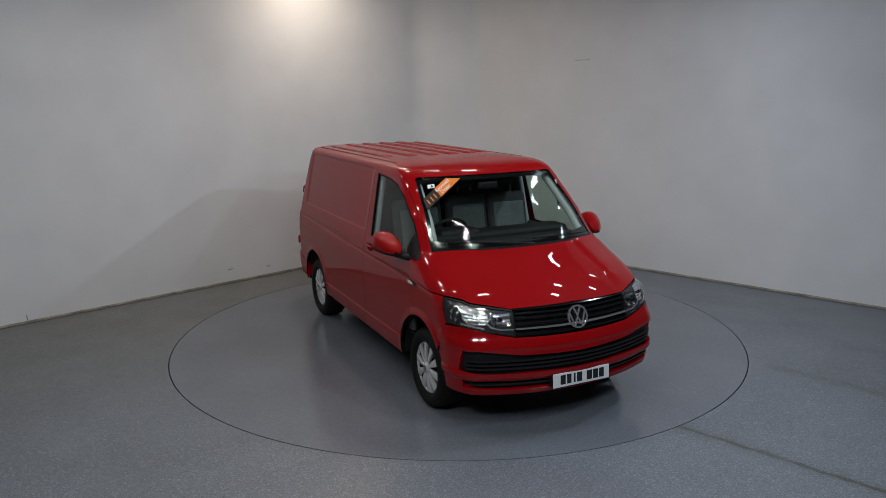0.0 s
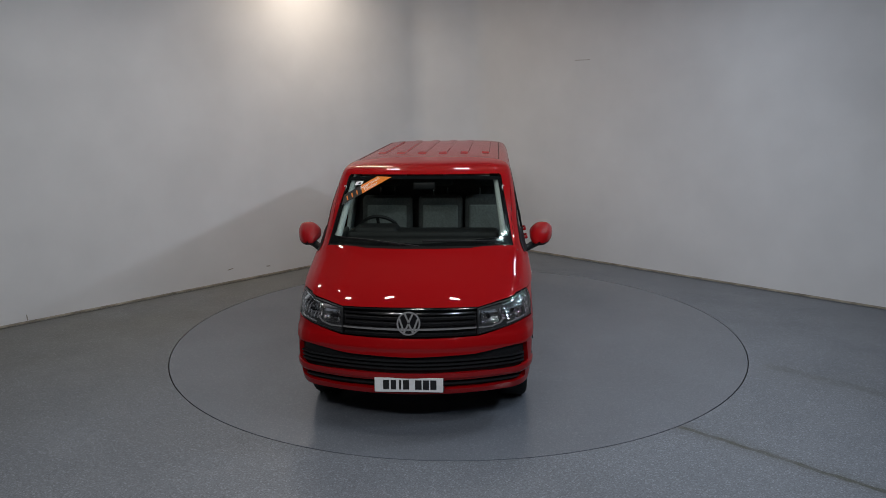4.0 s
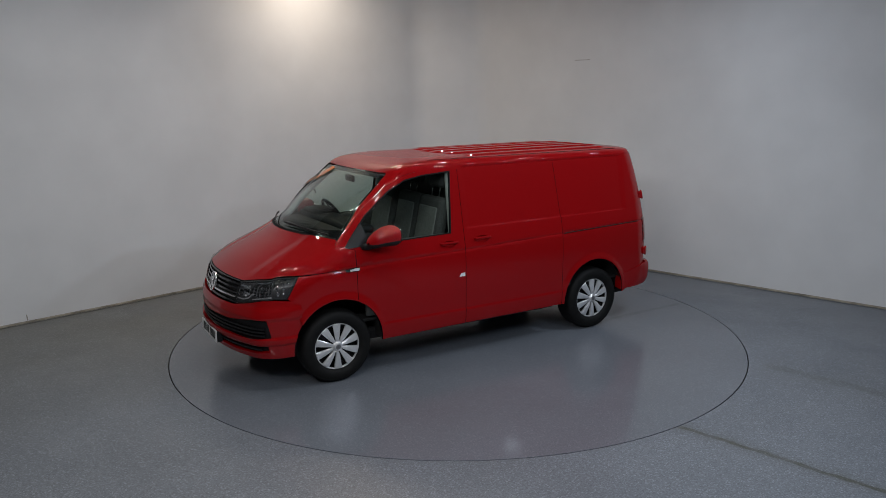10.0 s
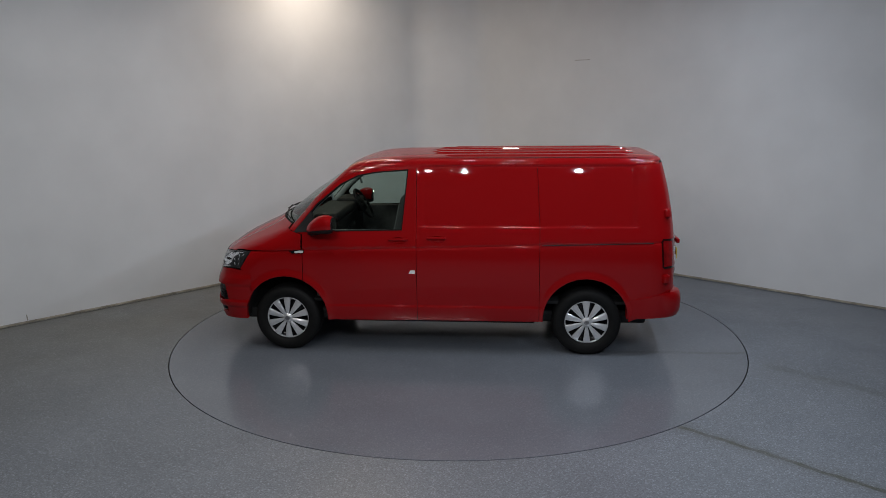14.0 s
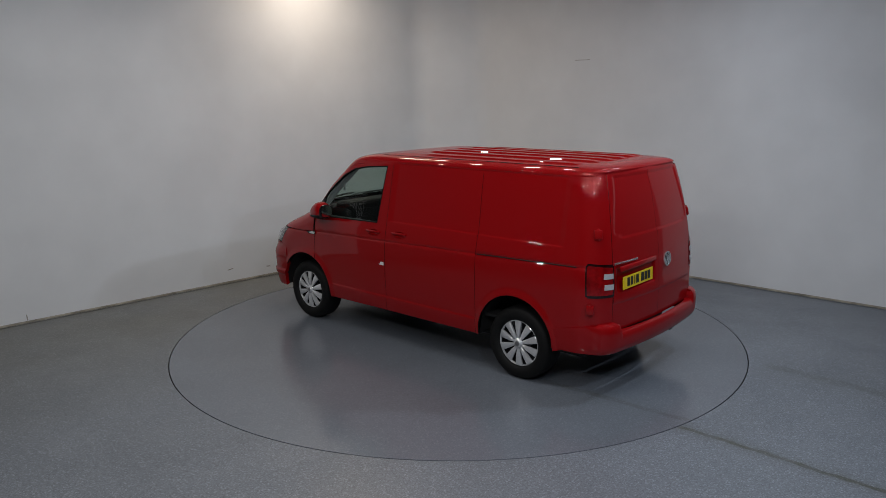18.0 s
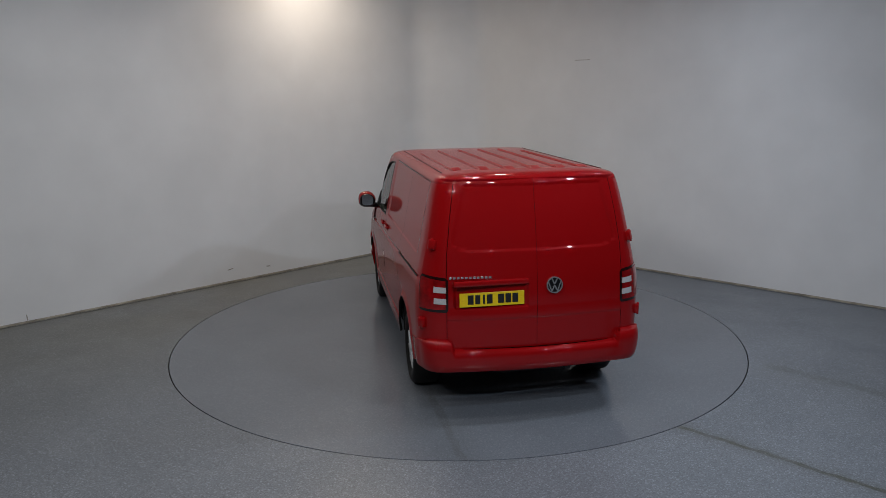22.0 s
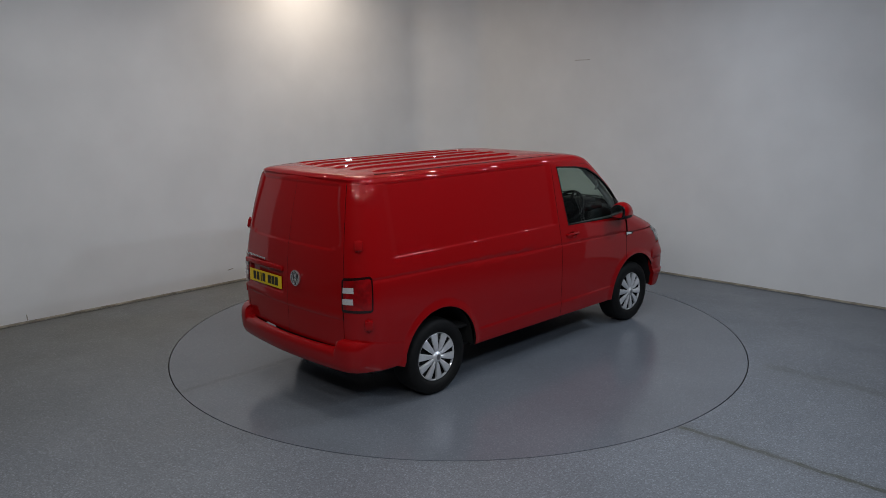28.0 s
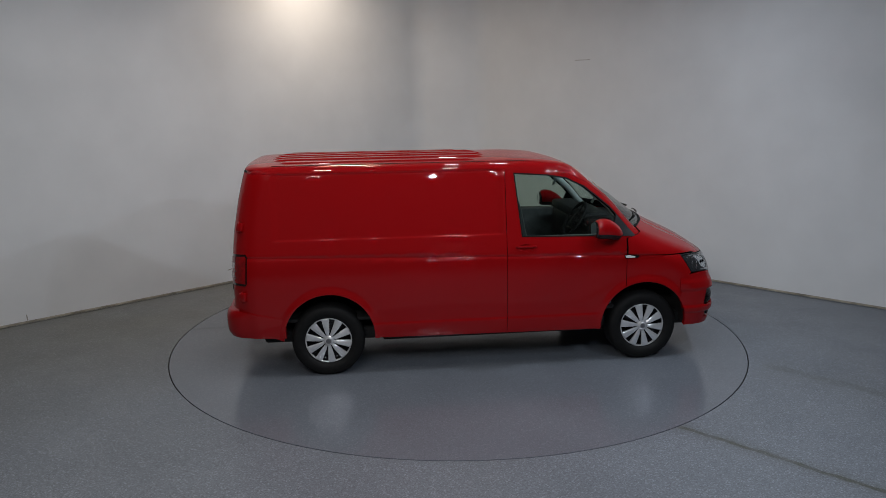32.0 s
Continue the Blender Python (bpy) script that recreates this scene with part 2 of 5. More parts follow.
FLOOR = floor_material("hall_floor", (0.156, 0.171, 0.193), 0.16, 0.40, [(1.70, -2.39, 0.725, -0.689, 0.0, 0.034, 0.62), (2.83, -0.997, 0.70, -0.714, 0.1, 0.10, 0.26)], True)
TABLE_FLOOR = floor_material("turntable_floor", (0.149, 0.163, 0.186), 0.06, 0.16, [(-1.4, 0.575, -1.0, -0.03, 0.0, 0.05, 0.20)])
WALL = material("wall_paint", (0.725, 0.735, 0.742), 0.5, noise_scale=1.6, noise_amount=0.04, bump=0.12, bump_scale=60)
CEIL = material("ceiling_paint", (0.05, 0.05, 0.052), 0.8, noise_scale=2, noise_amount=0.1)
# unseen ends of the side walls, greyed to calm reflections in the paint
SIDE_GREY = material("grey_drape", (0.20, 0.20, 0.203), 0.9, noise_scale=3, noise_amount=0.15)
DRAPE = material("dark_drape", (0.18, 0.18, 0.182), 0.9, noise_scale=3, noise_amount=0.2)
GRIME = material("skirting_grime", (0.34, 0.31, 0.25), 0.8, noise_scale=6, noise_amount=0.4)
PIT = material("pit_steel", (0.015, 0.015, 0.015), 0.7, noise_scale=20, noise_amount=0.3)

SIDE_L, SIDE_R = Vector((-8.2, -2.80, 0)), Vector((8.4, -2.345, 0))


def bend(a, p, b, r, n=8):
    """A rounded corner at p between a and b."""
    u, v = (a - p).normalized(), (b - p).normalized()
    half = u.angle(v) / 2
    c = p + (u + v).normalized() * (r / math.sin(half))
    start, end = p + u * (r / math.tan(half)) - c, p + v * (r / math.tan(half)) - c
    turn = start.angle(end)
    return [c + (start * math.sin(turn * (1 - k)) + end * math.sin(turn * k)) / math.sin(turn) for k in [i / n for i in range(n + 1)]]


COVE = bend(FAR_L, CORNER_L, CORNER_R, 0.42) + bend(CORNER_L, CORNER_R, FAR_R, 0.42)
OUTLINE = COVE + [FAR_R, SIDE_R, Vector((SIDE_R.x, BACK, 0)), Vector((SIDE_L.x, BACK, 0)), SIDE_L, FAR_L]


def build_hall():
    # floor: one sheet with a round opening for the turntable
    bm = bmesh.new()
    n = 180
    inner = [bm.verts.new((GAP_OUT * math.cos(t), GAP_OUT * math.sin(t), 0)) for t in [2 * math.pi * i / n for i in range(n)]]
    outer = []
    for i in range(n):
        t = 2 * math.pi * i / n
        d = Vector((math.cos(t), math.sin(t), 0))
        best = 99.0
        for a, b in zip(OUTLINE, OUTLINE[1:] + OUTLINE[:1]):
            e = b - a
            den = d.x * e.y - d.y * e.x
            if abs(den) > 1e-9:
                s = (a.x * e.y - a.y * e.x) / den
                u = (a.x * d.y - a.y * d.x) / den
                if s > 0 and -1e-6 <= u <= 1 + 1e-6:
                    best = min(best, s)
        outer.append(bm.verts.new(d * (best + 0.1)))
    low = [bm.verts.new((v.co.x, v.co.y, -0.05)) for v in inner]
    for i in range(n):
        j = (i + 1) % n
        bm.faces.new((inner[i], outer[i], outer[j], inner[j]))
        bm.faces.new((low[i], inner[i], inner[j], low[j]))
    tagged(part("floor", bm, FLOOR, None, "", False), "grey speckled resin floor with a dirty tyre track", "floor", kind="structure")
    bm = bmesh.new()
    bmesh.ops.create_circle(bm, cap_ends=True, segments=96, radius=3.2)
    bmesh.ops.translate(bm, vec=(0, 0, -0.05), verts=bm.verts)
    tagged(part("turntable_pit", bm, PIT, None, "", False), "dark steel pit under the turntable's rim", "pit", kind="structure")
    # walls with thickness
    names = ("wall_east", "wall_east_drape", "wall_southeast", "wall_south", "wall_southwest", "wall_west_drape", "wall_west")
    mid = Vector((0, -2, 0))
    for name, foot, top, depth, mat, label, kind in (("wall_corner", -0.05, CEILING, 0.2, WALL, "plain pale grey studio wall with rounded bends", "wall"),
                                                     ("baseboard", 0.005, 0.031, -0.012, GRIME, "dirty sealing strip at the foot of the wall", "baseboard")):
        bm = bmesh.new()
        rows = []
        for i, p in enumerate(COVE):
            e = (COVE[min(i + 1, len(COVE) - 1)] - COVE[max(i - 1, 0)]).normalized()
            q = p + Vector((-e.y, e.x, 0)) * depth
            rows.append([bm.verts.new((p.x, p.y, foot)), bm.verts.new((p.x, p.y, top)), bm.verts.new((q.x, q.y, top)), bm.verts.new((q.x, q.y, foot))])
        for p, q in zip(rows, rows[1:]):
            for i in range(4):
                bm.faces.new((p[i], q[i], q[(i + 1) % 4], p[(i + 1) % 4]))
        bm.faces.new(rows[0])
        bm.faces.new(rows[-1][::-1])
        bmesh.ops.recalc_face_normals(bm, faces=bm.faces)
        tagged(part(name, sharpen(bm, 40), mat, None), label, kind, kind="structure")
    ends = OUTLINE[len(COVE) - 1:] + OUTLINE[:1]
    for name, a, b in zip(names, ends, ends[1:]):
        e = (b - a).normalized()
        out = Vector((e.y, -e.x, 0))
        if out.dot(a - mid) < 0:
            out = -out
        bm = bmesh.new()
        quad = [a, b, b + out * 0.2 + e * 0.08, a + out * 0.2 - e * 0.08]
        lo = [bm.verts.new((p.x, p.y, -0.05)) for p in quad]
        hi = [bm.verts.new((p.x, p.y, CEILING)) for p in quad]
        for i in range(4):
            j = (i + 1) % 4
            bm.faces.new((lo[i], lo[j], hi[j], hi[i]))
        bm.faces.new(hi)
        bm.faces.new(lo[::-1])
        bmesh.ops.recalc_face_normals(bm, faces=bm.faces)
        pale = name in ("wall_east", "wall_west")
        tagged(part(name, bm, WALL if pale else SIDE_GREY if "drape" in name else DRAPE, None, "", False), "plain pale grey painted studio wall" if pale else "plain grey draped wall" if "drape" in name else "plain dark wall at the back of the hall", "wall", kind="structure")
        # grimy sealing strip along the foot
        bm = bmesh.new()
        length = (b - a).length
        box_bm(length - 0.02, 0.010, 0.026, (0, 0, 0.018), 0.003, 2, bm=bm)
        ob = part("baseboard", bm, GRIME, None, "", False)
        c = (a + b) / 2 - out * 0.007
        ob.matrix_world = Matrix.Translation(c) @ Matrix.Rotation(math.atan2(e.y, e.x), 4, "Z")
        tagged(ob, "dirty sealing strip at the foot of the wall", "baseboard", kind="structure")
    bm = bmesh.new()
    lo = [bm.verts.new((p.x * 1.03, p.y * 1.03, CEILING)) for p in OUTLINE]
    hi = [bm.verts.new((p.x * 1.03, p.y * 1.03, CEILING + 0.2)) for p in OUTLINE]
    k = len(lo)
    bm.faces.new(lo)
    bm.faces.new(hi[::-1])
    for i in range(k):
        bm.faces.new((lo[i], lo[(i + 1) % k], hi[(i + 1) % k], hi[i]))
    bmesh.ops.recalc_face_normals(bm, faces=bm.faces)
    tagged(part("ceiling", bm, CEIL, None, "", False), "plain dark ceiling above the studio", "ceiling", kind="structure")


build_hall()


def build_wall_marks():
    west, east = (FAR_L - CORNER_L).normalized(), (FAR_R - CORNER_R).normalized()
    dirt = material("scuff_dirt", (0.30, 0.28, 0.25), 0.8, noise_scale=40, noise_amount=0.3)
    for way, at, size, tilt in ((west, (-3.113, 2.241, 0.192), (0.09, 0.012), 8), (west, (-2.691, 2.66, 0.138), (0.06, 0.014), -6), (west, (-4.956, 0.415, 0.07), (0.012, 0.07), 4),
                                (east, (1.88, 3.522, 2.985), (0.25, 0.008), 0)):
        inward = Vector((-way.y, way.x, 0))
        if inward.dot(Vector((0, -2, 0)) - Vector(at)) < 0:
            inward = -inward
        foot = CORNER_L if way is west else CORNER_R
        p = foot + way * (Vector(at) - foot).dot(way)
        ob = part("wall_mark", box_bm(size[0], 0.004, size[1], (0, 0, 0), 0.0018, 1), dirt, None, "", False)
        ob.matrix_world = Matrix.Translation((p.x, p.y, at[2])) @ Matrix.Rotation(math.atan2(way.y, way.x), 4, "Z") @ pose(0, 0, 0, 0, tilt, 0)
        tagged(ob, "small dirty scuff on the pale wall", "mark", kind="structure")


build_wall_marks()


def build_turntable():
    top = new("turntable")
    tagged(top, "round grey turntable flush with the floor", "turntable")
    bm = revolve([(GAP_IN, 0.0), (GAP_IN, -0.012)], 180)
    bmesh.ops.rotate(bm, cent=(0, 0, 0), matrix=Matrix.Rotation(radians(90), 3, "X"), verts=bm.verts)
    ring = sorted([v for v in bm.verts if abs(v.co.z) < 1e-6], key=lambda v: math.atan2(v.co.y, v.co.x))
    bm.faces.new(ring)
    bmesh.ops.recalc_face_normals(bm, faces=bm.faces)
    part("deck", bm, TABLE_FLOOR, top, "smooth grey deck with a faint tyre track", False)
    bm = revolve([(GAP_IN - 0.03, -0.046), (GAP_IN + 0.002, -0.046), (GAP_IN + 0.002, -0.012), (GAP_IN - 0.001, -0.010)], 180)
    bmesh.ops.rotate(bm, cent=(0, 0, 0), matrix=Matrix.Rotation(radians(90), 3, "X"), verts=bm.verts)
    bmesh.ops.recalc_face_normals(bm, faces=bm.faces)
    part("rim", bm, PIT, top, "dark steel rim of the turntable", False)
    return top


turntable = build_turntable()

# ---- the van: outer skin ----
# front levels: height, front of the centre line, plan curve, corner radii along and across
NOSE = [(0.25, 2.32, 0.28, 0.30, 0.22), (0.32, 2.37, 0.28, 0.30, 0.22), (0.42, 2.40, 0.28, 0.30, 0.22),
        (0.50, 2.410, 0.28, 0.30, 0.22), (0.60, 2.410, 0.27, 0.32, 0.22), (0.68, 2.400, 0.26, 0.34, 0.22),
        (0.77, 2.370, 0.26, 0.38, 0.23), (0.87, 2.345, 0.26, 0.42, 0.24), (0.95, 2.318, 0.27, 0.45, 0.25),
        (1.00, 2.258, 0.30, 0.46, 0.26), (1.09, 2.122, 0.40, 0.45, 0.27), (1.18, 1.940, 0.47, 0.38, 0.26),
        (1.26, 1.772, 0.48, 0.30, 0.22), (1.39, 1.569, 0.40, 0.24, 0.17), (1.55, 1.358, 0.30, 0.20, 0.14),
        (1.70, 1.125, 0.20, 0.17, 0.13), (1.83, 0.932, 0.12, 0.15, 0.13), (1.87, 0.868, 0.10, 0.16, 0.14),
        (1.895, 0.808, 0.09, 0.17, 0.15), (1.912, 0.740, 0.08, 0.18, 0.16), (1.924, 0.665, 0.07, 0.19, 0.17),
        (1.934, 0.560, 0.06, 0.19, 0.17), (1.942, 0.430, 0.05, 0.18, 0.16), (1.948, 0.270, 0.05, 0.16, 0.15),
        (1.953, 0.050, 0.05, 0.13, 0.12), (1.957, -0.250, 0.05, 0.10, 0.10)]
# rear levels
TAIL = [(0.25, 2.36, 0.09, 0.25, 0.24), (0.42, 2.385, 0.09, 0.25, 0.24), (0.60, 2.395, 0.09, 0.25, 0.24),
        (0.90, 2.395, 0.09, 0.25, 0.24), (1.10, 2.385, 0.09, 0.25, 0.24), (1.35, 2.358, 0.09, 0.24, 0.23),
        (1.60, 2.312, 0.09, 0.23, 0.22), (1.80, 2.262, 0.09, 0.22, 0.21), (1.86, 2.244, 0.09, 0.22, 0.20),
        (1.895, 2.230, 0.08, 0.20, 0.19), (1.915, 2.212, 0.07, 0.19, 0.18), (1.930, 2.180, 0.06, 0.19, 0.17),
        (1.940, 2.125, 0.06, 0.18, 0.17), (1.947, 2.020, 0.05, 0.17, 0.16), (1.951, 1.870, 0.05, 0.16, 0.15),
        (1.954, 1.630, 0.05, 0.13, 0.12), (1.957, 1.250, 0.05, 0.10, 0.10)]
SIDE = [(0.25, 0.895), (0.35, 0.925), (0.50, 0.942), (0.70, 0.950), (0.86, 0.952), (1.05, 0.945), (1.15, 0.930),
        (1.28, 0.903), (1.55, 0.848), (1.70, 0.817), (1.83, 0.788), (1.87, 0.775), (1.895, 0.758), (1.912, 0.736),
        (1.924, 0.702), (1.934, 0.648), (1.942, 0.568), (1.948, 0.462), (1.953, 0.330), (1.957, 0.18)]


class Curve:
    """Smooth curve through given levels (monotone cubic)."""

    def __init__(self, xs, ys):
        self.x, self.y = list(xs), list(ys)
        n = len(self.x)
        d = [(self.y[i + 1] - self.y[i]) / (self.x[i + 1] - self.x[i]) for i in range(n - 1)]
        self.m = [d[0]] + [0.0 if d[i - 1] * d[i] <= 0 else 2 * d[i - 1] * d[i] / (d[i - 1] + d[i]) for i in range(1, n - 1)] + [d[-1]]

    def __call__(self, t):
        x, y, m = self.x, self.y, self.m
        if t <= x[0]:
            return y[0] + (t - x[0]) * m[0]
        if t >= x[-1]:
            return y[-1]
        lo, hi = 0, len(x) - 1
        while hi - lo > 1:
            mid = (lo + hi) // 2
            if x[mid] <= t:
                lo = mid
            else:
                hi = mid
        h = x[hi] - x[lo]
        s = (t - x[lo]) / h
        return ((1 + 2 * s) * (1 - s) ** 2 * y[lo] + s * (1 - s) ** 2 * h * m[lo]
                + s * s * (3 - 2 * s) * y[hi] + s * s * (s - 1) * h * m[hi])


width_at = Curve(*zip(*SIDE))


class Skin:
    """Half of the van's skin, unrolled: u runs along the contour from the middle of one end, z is the height."""

    def __init__(self, rows, way):
        zs = [r[0] for r in rows]
        self.cols = [Curve(zs, [r[i] for r in rows]) for i in (1, 2, 3, 4)]
        self.way, self.memo = way, {}

    def level(self, z):
        key = round(z, 5)
        if key not in self.memo:
            f, k, rx, ry = (c(z) for c in self.cols)
            w = width_at(z)
            ye = w - ry
            for _ in range(6):
                p0 = math.atan(2 * k * ye * ry / rx)
                ye = w - ry + ry * math.sin(p0)
            a, b = f - k * ye * ye - rx * math.cos(p0), w - ry
            ph = [p0 + (math.pi / 2 - p0) * i / 6 for i in range(7)]
            lc = sum(math.hypot(rx * (math.cos(q) - math.cos(p)), ry * (math.sin(q) - math.sin(p))) for p, q in zip(ph, ph[1:]))
            self.memo[key] = (f, k, rx, ry, w, ye, p0, a, b, lc)
        return self.memo[key]

    def u(self, kind, val, z):
        f, k, rx, ry, w, ye, p0, a, b, lc = self.level(z)
        if kind == "y":
            if val <= ye:
                return val
            p = math.asin(min(1, (val - b) / ry))
        else:
            val = val * self.way
            if val <= a:
                return ye + lc + a - val
            p = math.acos(min(1, (val - a) / rx))
        return ye + max(0.0, (p - p0) / (math.pi / 2 - p0)) * lc

    def point(self, u, z):
        f, k, rx, ry, w, ye, p0, a, b, lc = self.level(z)
        s = -1 if u < 0 else 1
        u = abs(u)
        if u <= ye:
            x, y = f - k * u * u, u
        elif u <= ye + lc:
            p = p0 + (math.pi / 2 - p0) * (u - ye) / lc
            x, y = a + rx * math.cos(p), b + ry * math.sin(p)
        else:
            x, y = a - (u - ye - lc), w
        y *= 1 - (0.010 if self.way > 0 else 0.018 if x > 0 else 0.010) * (x / 2.4) ** 2
        return Vector((x * self.way, s * y, z))

    def normal(self, u, z, e=0.004):
        n = (self.point(u + e, z) - self.point(u - e, z)).cross(self.point(u, z + e) - self.point(u, z - e))
        n.normalize()
        return n if self.way > 0 else -n


FRONT, REAR = Skin(NOSE, 1), Skin(TAIL, -1)


class Flank:
    """The same skin with upright lines kept upright: u runs rearwards (or forwards) from one end along the van."""

    def __init__(self, skin, end):
        self.skin, self.way, self.end = skin, skin.way, end

    def u(self, kind, val, z):
        x = val if kind == "x" else self.skin.point(val, z).x
        return self.end - x * self.way

    def point(self, u, z):
        return self.skin.point(self.skin.u("x", (self.end - u) * self.way, z), z)

    def normal(self, u, z, e=0.004):
        n = (self.point(u + e, z) - self.point(u - e, z)).cross(self.point(u, z + e) - self.point(u, z - e))
        n.normalize()
        return n if self.way > 0 else -n


CAB = Flank(FRONT, 2.5)


class Anchored:
    """The rear skin with u counted from one upright line of the flank."""

    def __init__(self, skin, x, at):
        self.skin, self.way, self.x, self.at = skin, skin.way, x, at

    def u(self, kind, val, z):
        return self.skin.u(kind, val, z) - self.skin.u("x", self.x, z) + self.at

    def point(self, u, z):
        return self.skin.point(u - self.at + self.skin.u("x", self.x, z), z)

    def normal(self, u, z, e=0.004):
        n = (self.point(u + e, z) - self.point(u - e, z)).cross(self.point(u, z + e) - self.point(u, z - e))
        n.normalize()
        return -n


HIND = Anchored(REAR, -1.0, 3.0)


def spots(skin, rows):
    """(kind, value, z) marks on a skin as (u, z)."""
    out = []
    for (k, v, z), (k2, v2, z2) in zip(rows, rows[1:] + rows[:1]):
        n = max(1, math.ceil(max(abs(z2 - z), 0.5 * abs(v2 - v)) / 0.07)) if k == k2 else 1
        out += [(skin.u(k, v + (v2 - v) * i / n, z + (z2 - z) * i / n), z + (z2 - z) * i / n) for i in range(n)]
    return out


def shrink(poly, d):
    """A polygon drawn in by d on all sides."""
    n, out = len(poly), []
    area = sum(poly[i][0] * poly[(i + 1) % n][1] - poly[(i + 1) % n][0] * poly[i][1] for i in range(n))
    s = 1 if area > 0 else -1
    for i in range(n):
        (ax, ay), (bx, by), (cx, cy) = poly[i - 1], poly[i], poly[(i + 1) % n]
        l1, l2 = math.hypot(bx - ax, by - ay), math.hypot(cx - bx, cy - by)
        n1, n2 = (-(by - ay) / l1, (bx - ax) / l1), (-(cy - by) / l2, (cx - bx) / l2)
        k = 1 + n1[0] * n2[0] + n1[1] * n2[1]
        k = max(k, 0.4)
        out.append((bx + s * d * (n1[0] + n2[0]) / k, by + s * d * (n1[1] + n2[1]) / k))
    return out


def inside(poly, x, y):
    hit, n = False, len(poly)
    for i in range(n):
        (ax, ay), (bx, by) = poly[i], poly[(i + 1) % n]
        if (ay > y) != (by > y) and x < (bx - ax) * (y - ay) / (by - ay) + ax:
            hit = not hit
    return hit


def panel(name, skin, poly, mat, parent, side=1, d=0.0, holes=(), cuts=(), step=0.06, rim=0.02, gap=0.0012, both=False, label="", lift=None, edge=None):
    """A pressed panel that follows the skin inside a polygon of (u, z), with turned-in edges.
    side: 1 the van's left, -1 its right; both: across the middle, in one piece. lift(point): relief in metres."""
    if both:
        poly = [p for p in poly]
    poly = shrink(poly, gap) if gap else list(poly)
    if both:
        poly = [(0.0 if abs(u) <= gap * 2 else u, z) for u, z in poly]
    bm = bmesh.new()
    bm.faces.new([bm.verts.new((u, z, 0)) for u, z in poly])
    bmesh.ops.triangulate(bm, faces=bm.faces[:])

    def slit(co, no):
        bmesh.ops.bisect_plane(bm, geom=bm.verts[:] + bm.edges[:] + bm.faces[:], dist=1e-5, plane_co=co, plane_no=no)

    us, zs = [p[0] for p in poly], [p[1] for p in poly]
    k = math.floor(min(us) / step) + 1
    while k * step < max(us):
        slit((k * step, 0, 0), (1, 0, 0))
        k += 1
    k = math.floor(min(zs) / step) + 1
    while k * step < max(zs):
        slit((0, k * step, 0), (0, 1, 0))
        k += 1
    for (ax, ay), (bx, by) in cuts:
        slit((ax, ay, 0), (-(by - ay), bx - ax, 0))
    for hole in holes:
        n = len(hole)
        for i in range(n):
            (ax, ay), (bx, by) = hole[i], hole[(i + 1) % n]
            if math.hypot(bx - ax, by - ay) > 1e-6:
                slit((ax, ay, 0), (-(by - ay), bx - ax, 0))
        dead = [f for f in bm.faces if inside(hole, *f.calc_center_median()[:2])]
        bmesh.ops.delete(bm, geom=dead, context="FACES")

    def place(u, z):
        p = skin.point(u, z)
        off = d + (lift(p) if lift else 0.0)
        return p + skin.normal(u, z) * off if off else p

    verts, normals, faces, edge_count = [], [], [], {}
    bm.verts.index_update()
    e = 0.003
    for v in bm.verts:
        u, z = v.co.x, v.co.y
        p = place(u, z)
        n = (place(u + e, z) - place(u - e, z)).cross(place(u, z + e) - place(u, z - e)).normalized()
        if skin.way < 0:
            n = -n
        verts.append(p)
        normals.append(n)
    for f in bm.faces:
        ids = [v.index for v in f.verts]
        faces.append(ids)
        for a, b in zip(ids, ids[1:] + ids[:1]):
            edge_count.setdefault((min(a, b), max(a, b)), []).append((a, b))
    flat_u = [v.co.x for v in bm.verts]
    bm.free()
    quads = []
    if rim:
        deep = {}
        for key, users in edge_count.items():
            if len(users) == 1:
                a, b = users[0]
                if both and abs(flat_u[a]) < 1e-5 and abs(flat_u[b]) < 1e-5:
                    continue
                for i in (a, b):
                    if i not in deep:
                        deep[i] = len(verts)
                        verts += [verts[i].copy(), verts[i] - normals[i] * rim]
                        normals += [normals[i].copy(), normals[i].copy()]
                quads.append([deep[b], deep[a], deep[a] + 1, deep[b] + 1])
    if both:
        base, mirrored, count = len(verts), {}, len(verts)
        for i in range(count):
            if i < len(flat_u) and abs(flat_u[i]) < 1e-5:
                mirrored[i] = i
                verts[i].y, normals[i].y = 0.0, 0.0
            else:
                mirrored[i] = len(verts)
                verts.append(Vector((verts[i].x, -verts[i].y, verts[i].z)))
                normals.append(Vector((normals[i].x, -normals[i].y, normals[i].z)))
        faces += [[mirrored[i] for i in f][::-1] for f in faces[:]]
        quads += [[mirrored[i] for i in f][::-1] for f in quads[:]]
    elif side < 0:
        for group in (verts, normals):
            for i, v in enumerate(group):
                group[i] = Vector((v.x, -v.y, v.z))
    for group in (faces, quads):
        for i, f in enumerate(group):
            flat, mean = Vector(), Vector()
            for a, b in zip(f, f[1:] + f[:1]):
                flat += (verts[a] - verts[f[0]]).cross(verts[b] - verts[f[0]])
                mean += normals[a]
            if group is faces and flat.dot(mean) < 0:
                group[i] = f[::-1]
    me = bpy.data.meshes.new(name)
    me.from_pydata([tuple(v) for v in verts], [], faces + quads)
    me.update()
    me.materials.append(mat)
    if edge:
        me.materials.append(edge)
    custom = []
    for i, p in enumerate(me.polygons):
        p.use_smooth = True
        # edge colour puts the shade of the shut lines onto the turned-in edges
        if edge and i >= len(faces):
            p.material_index = 1
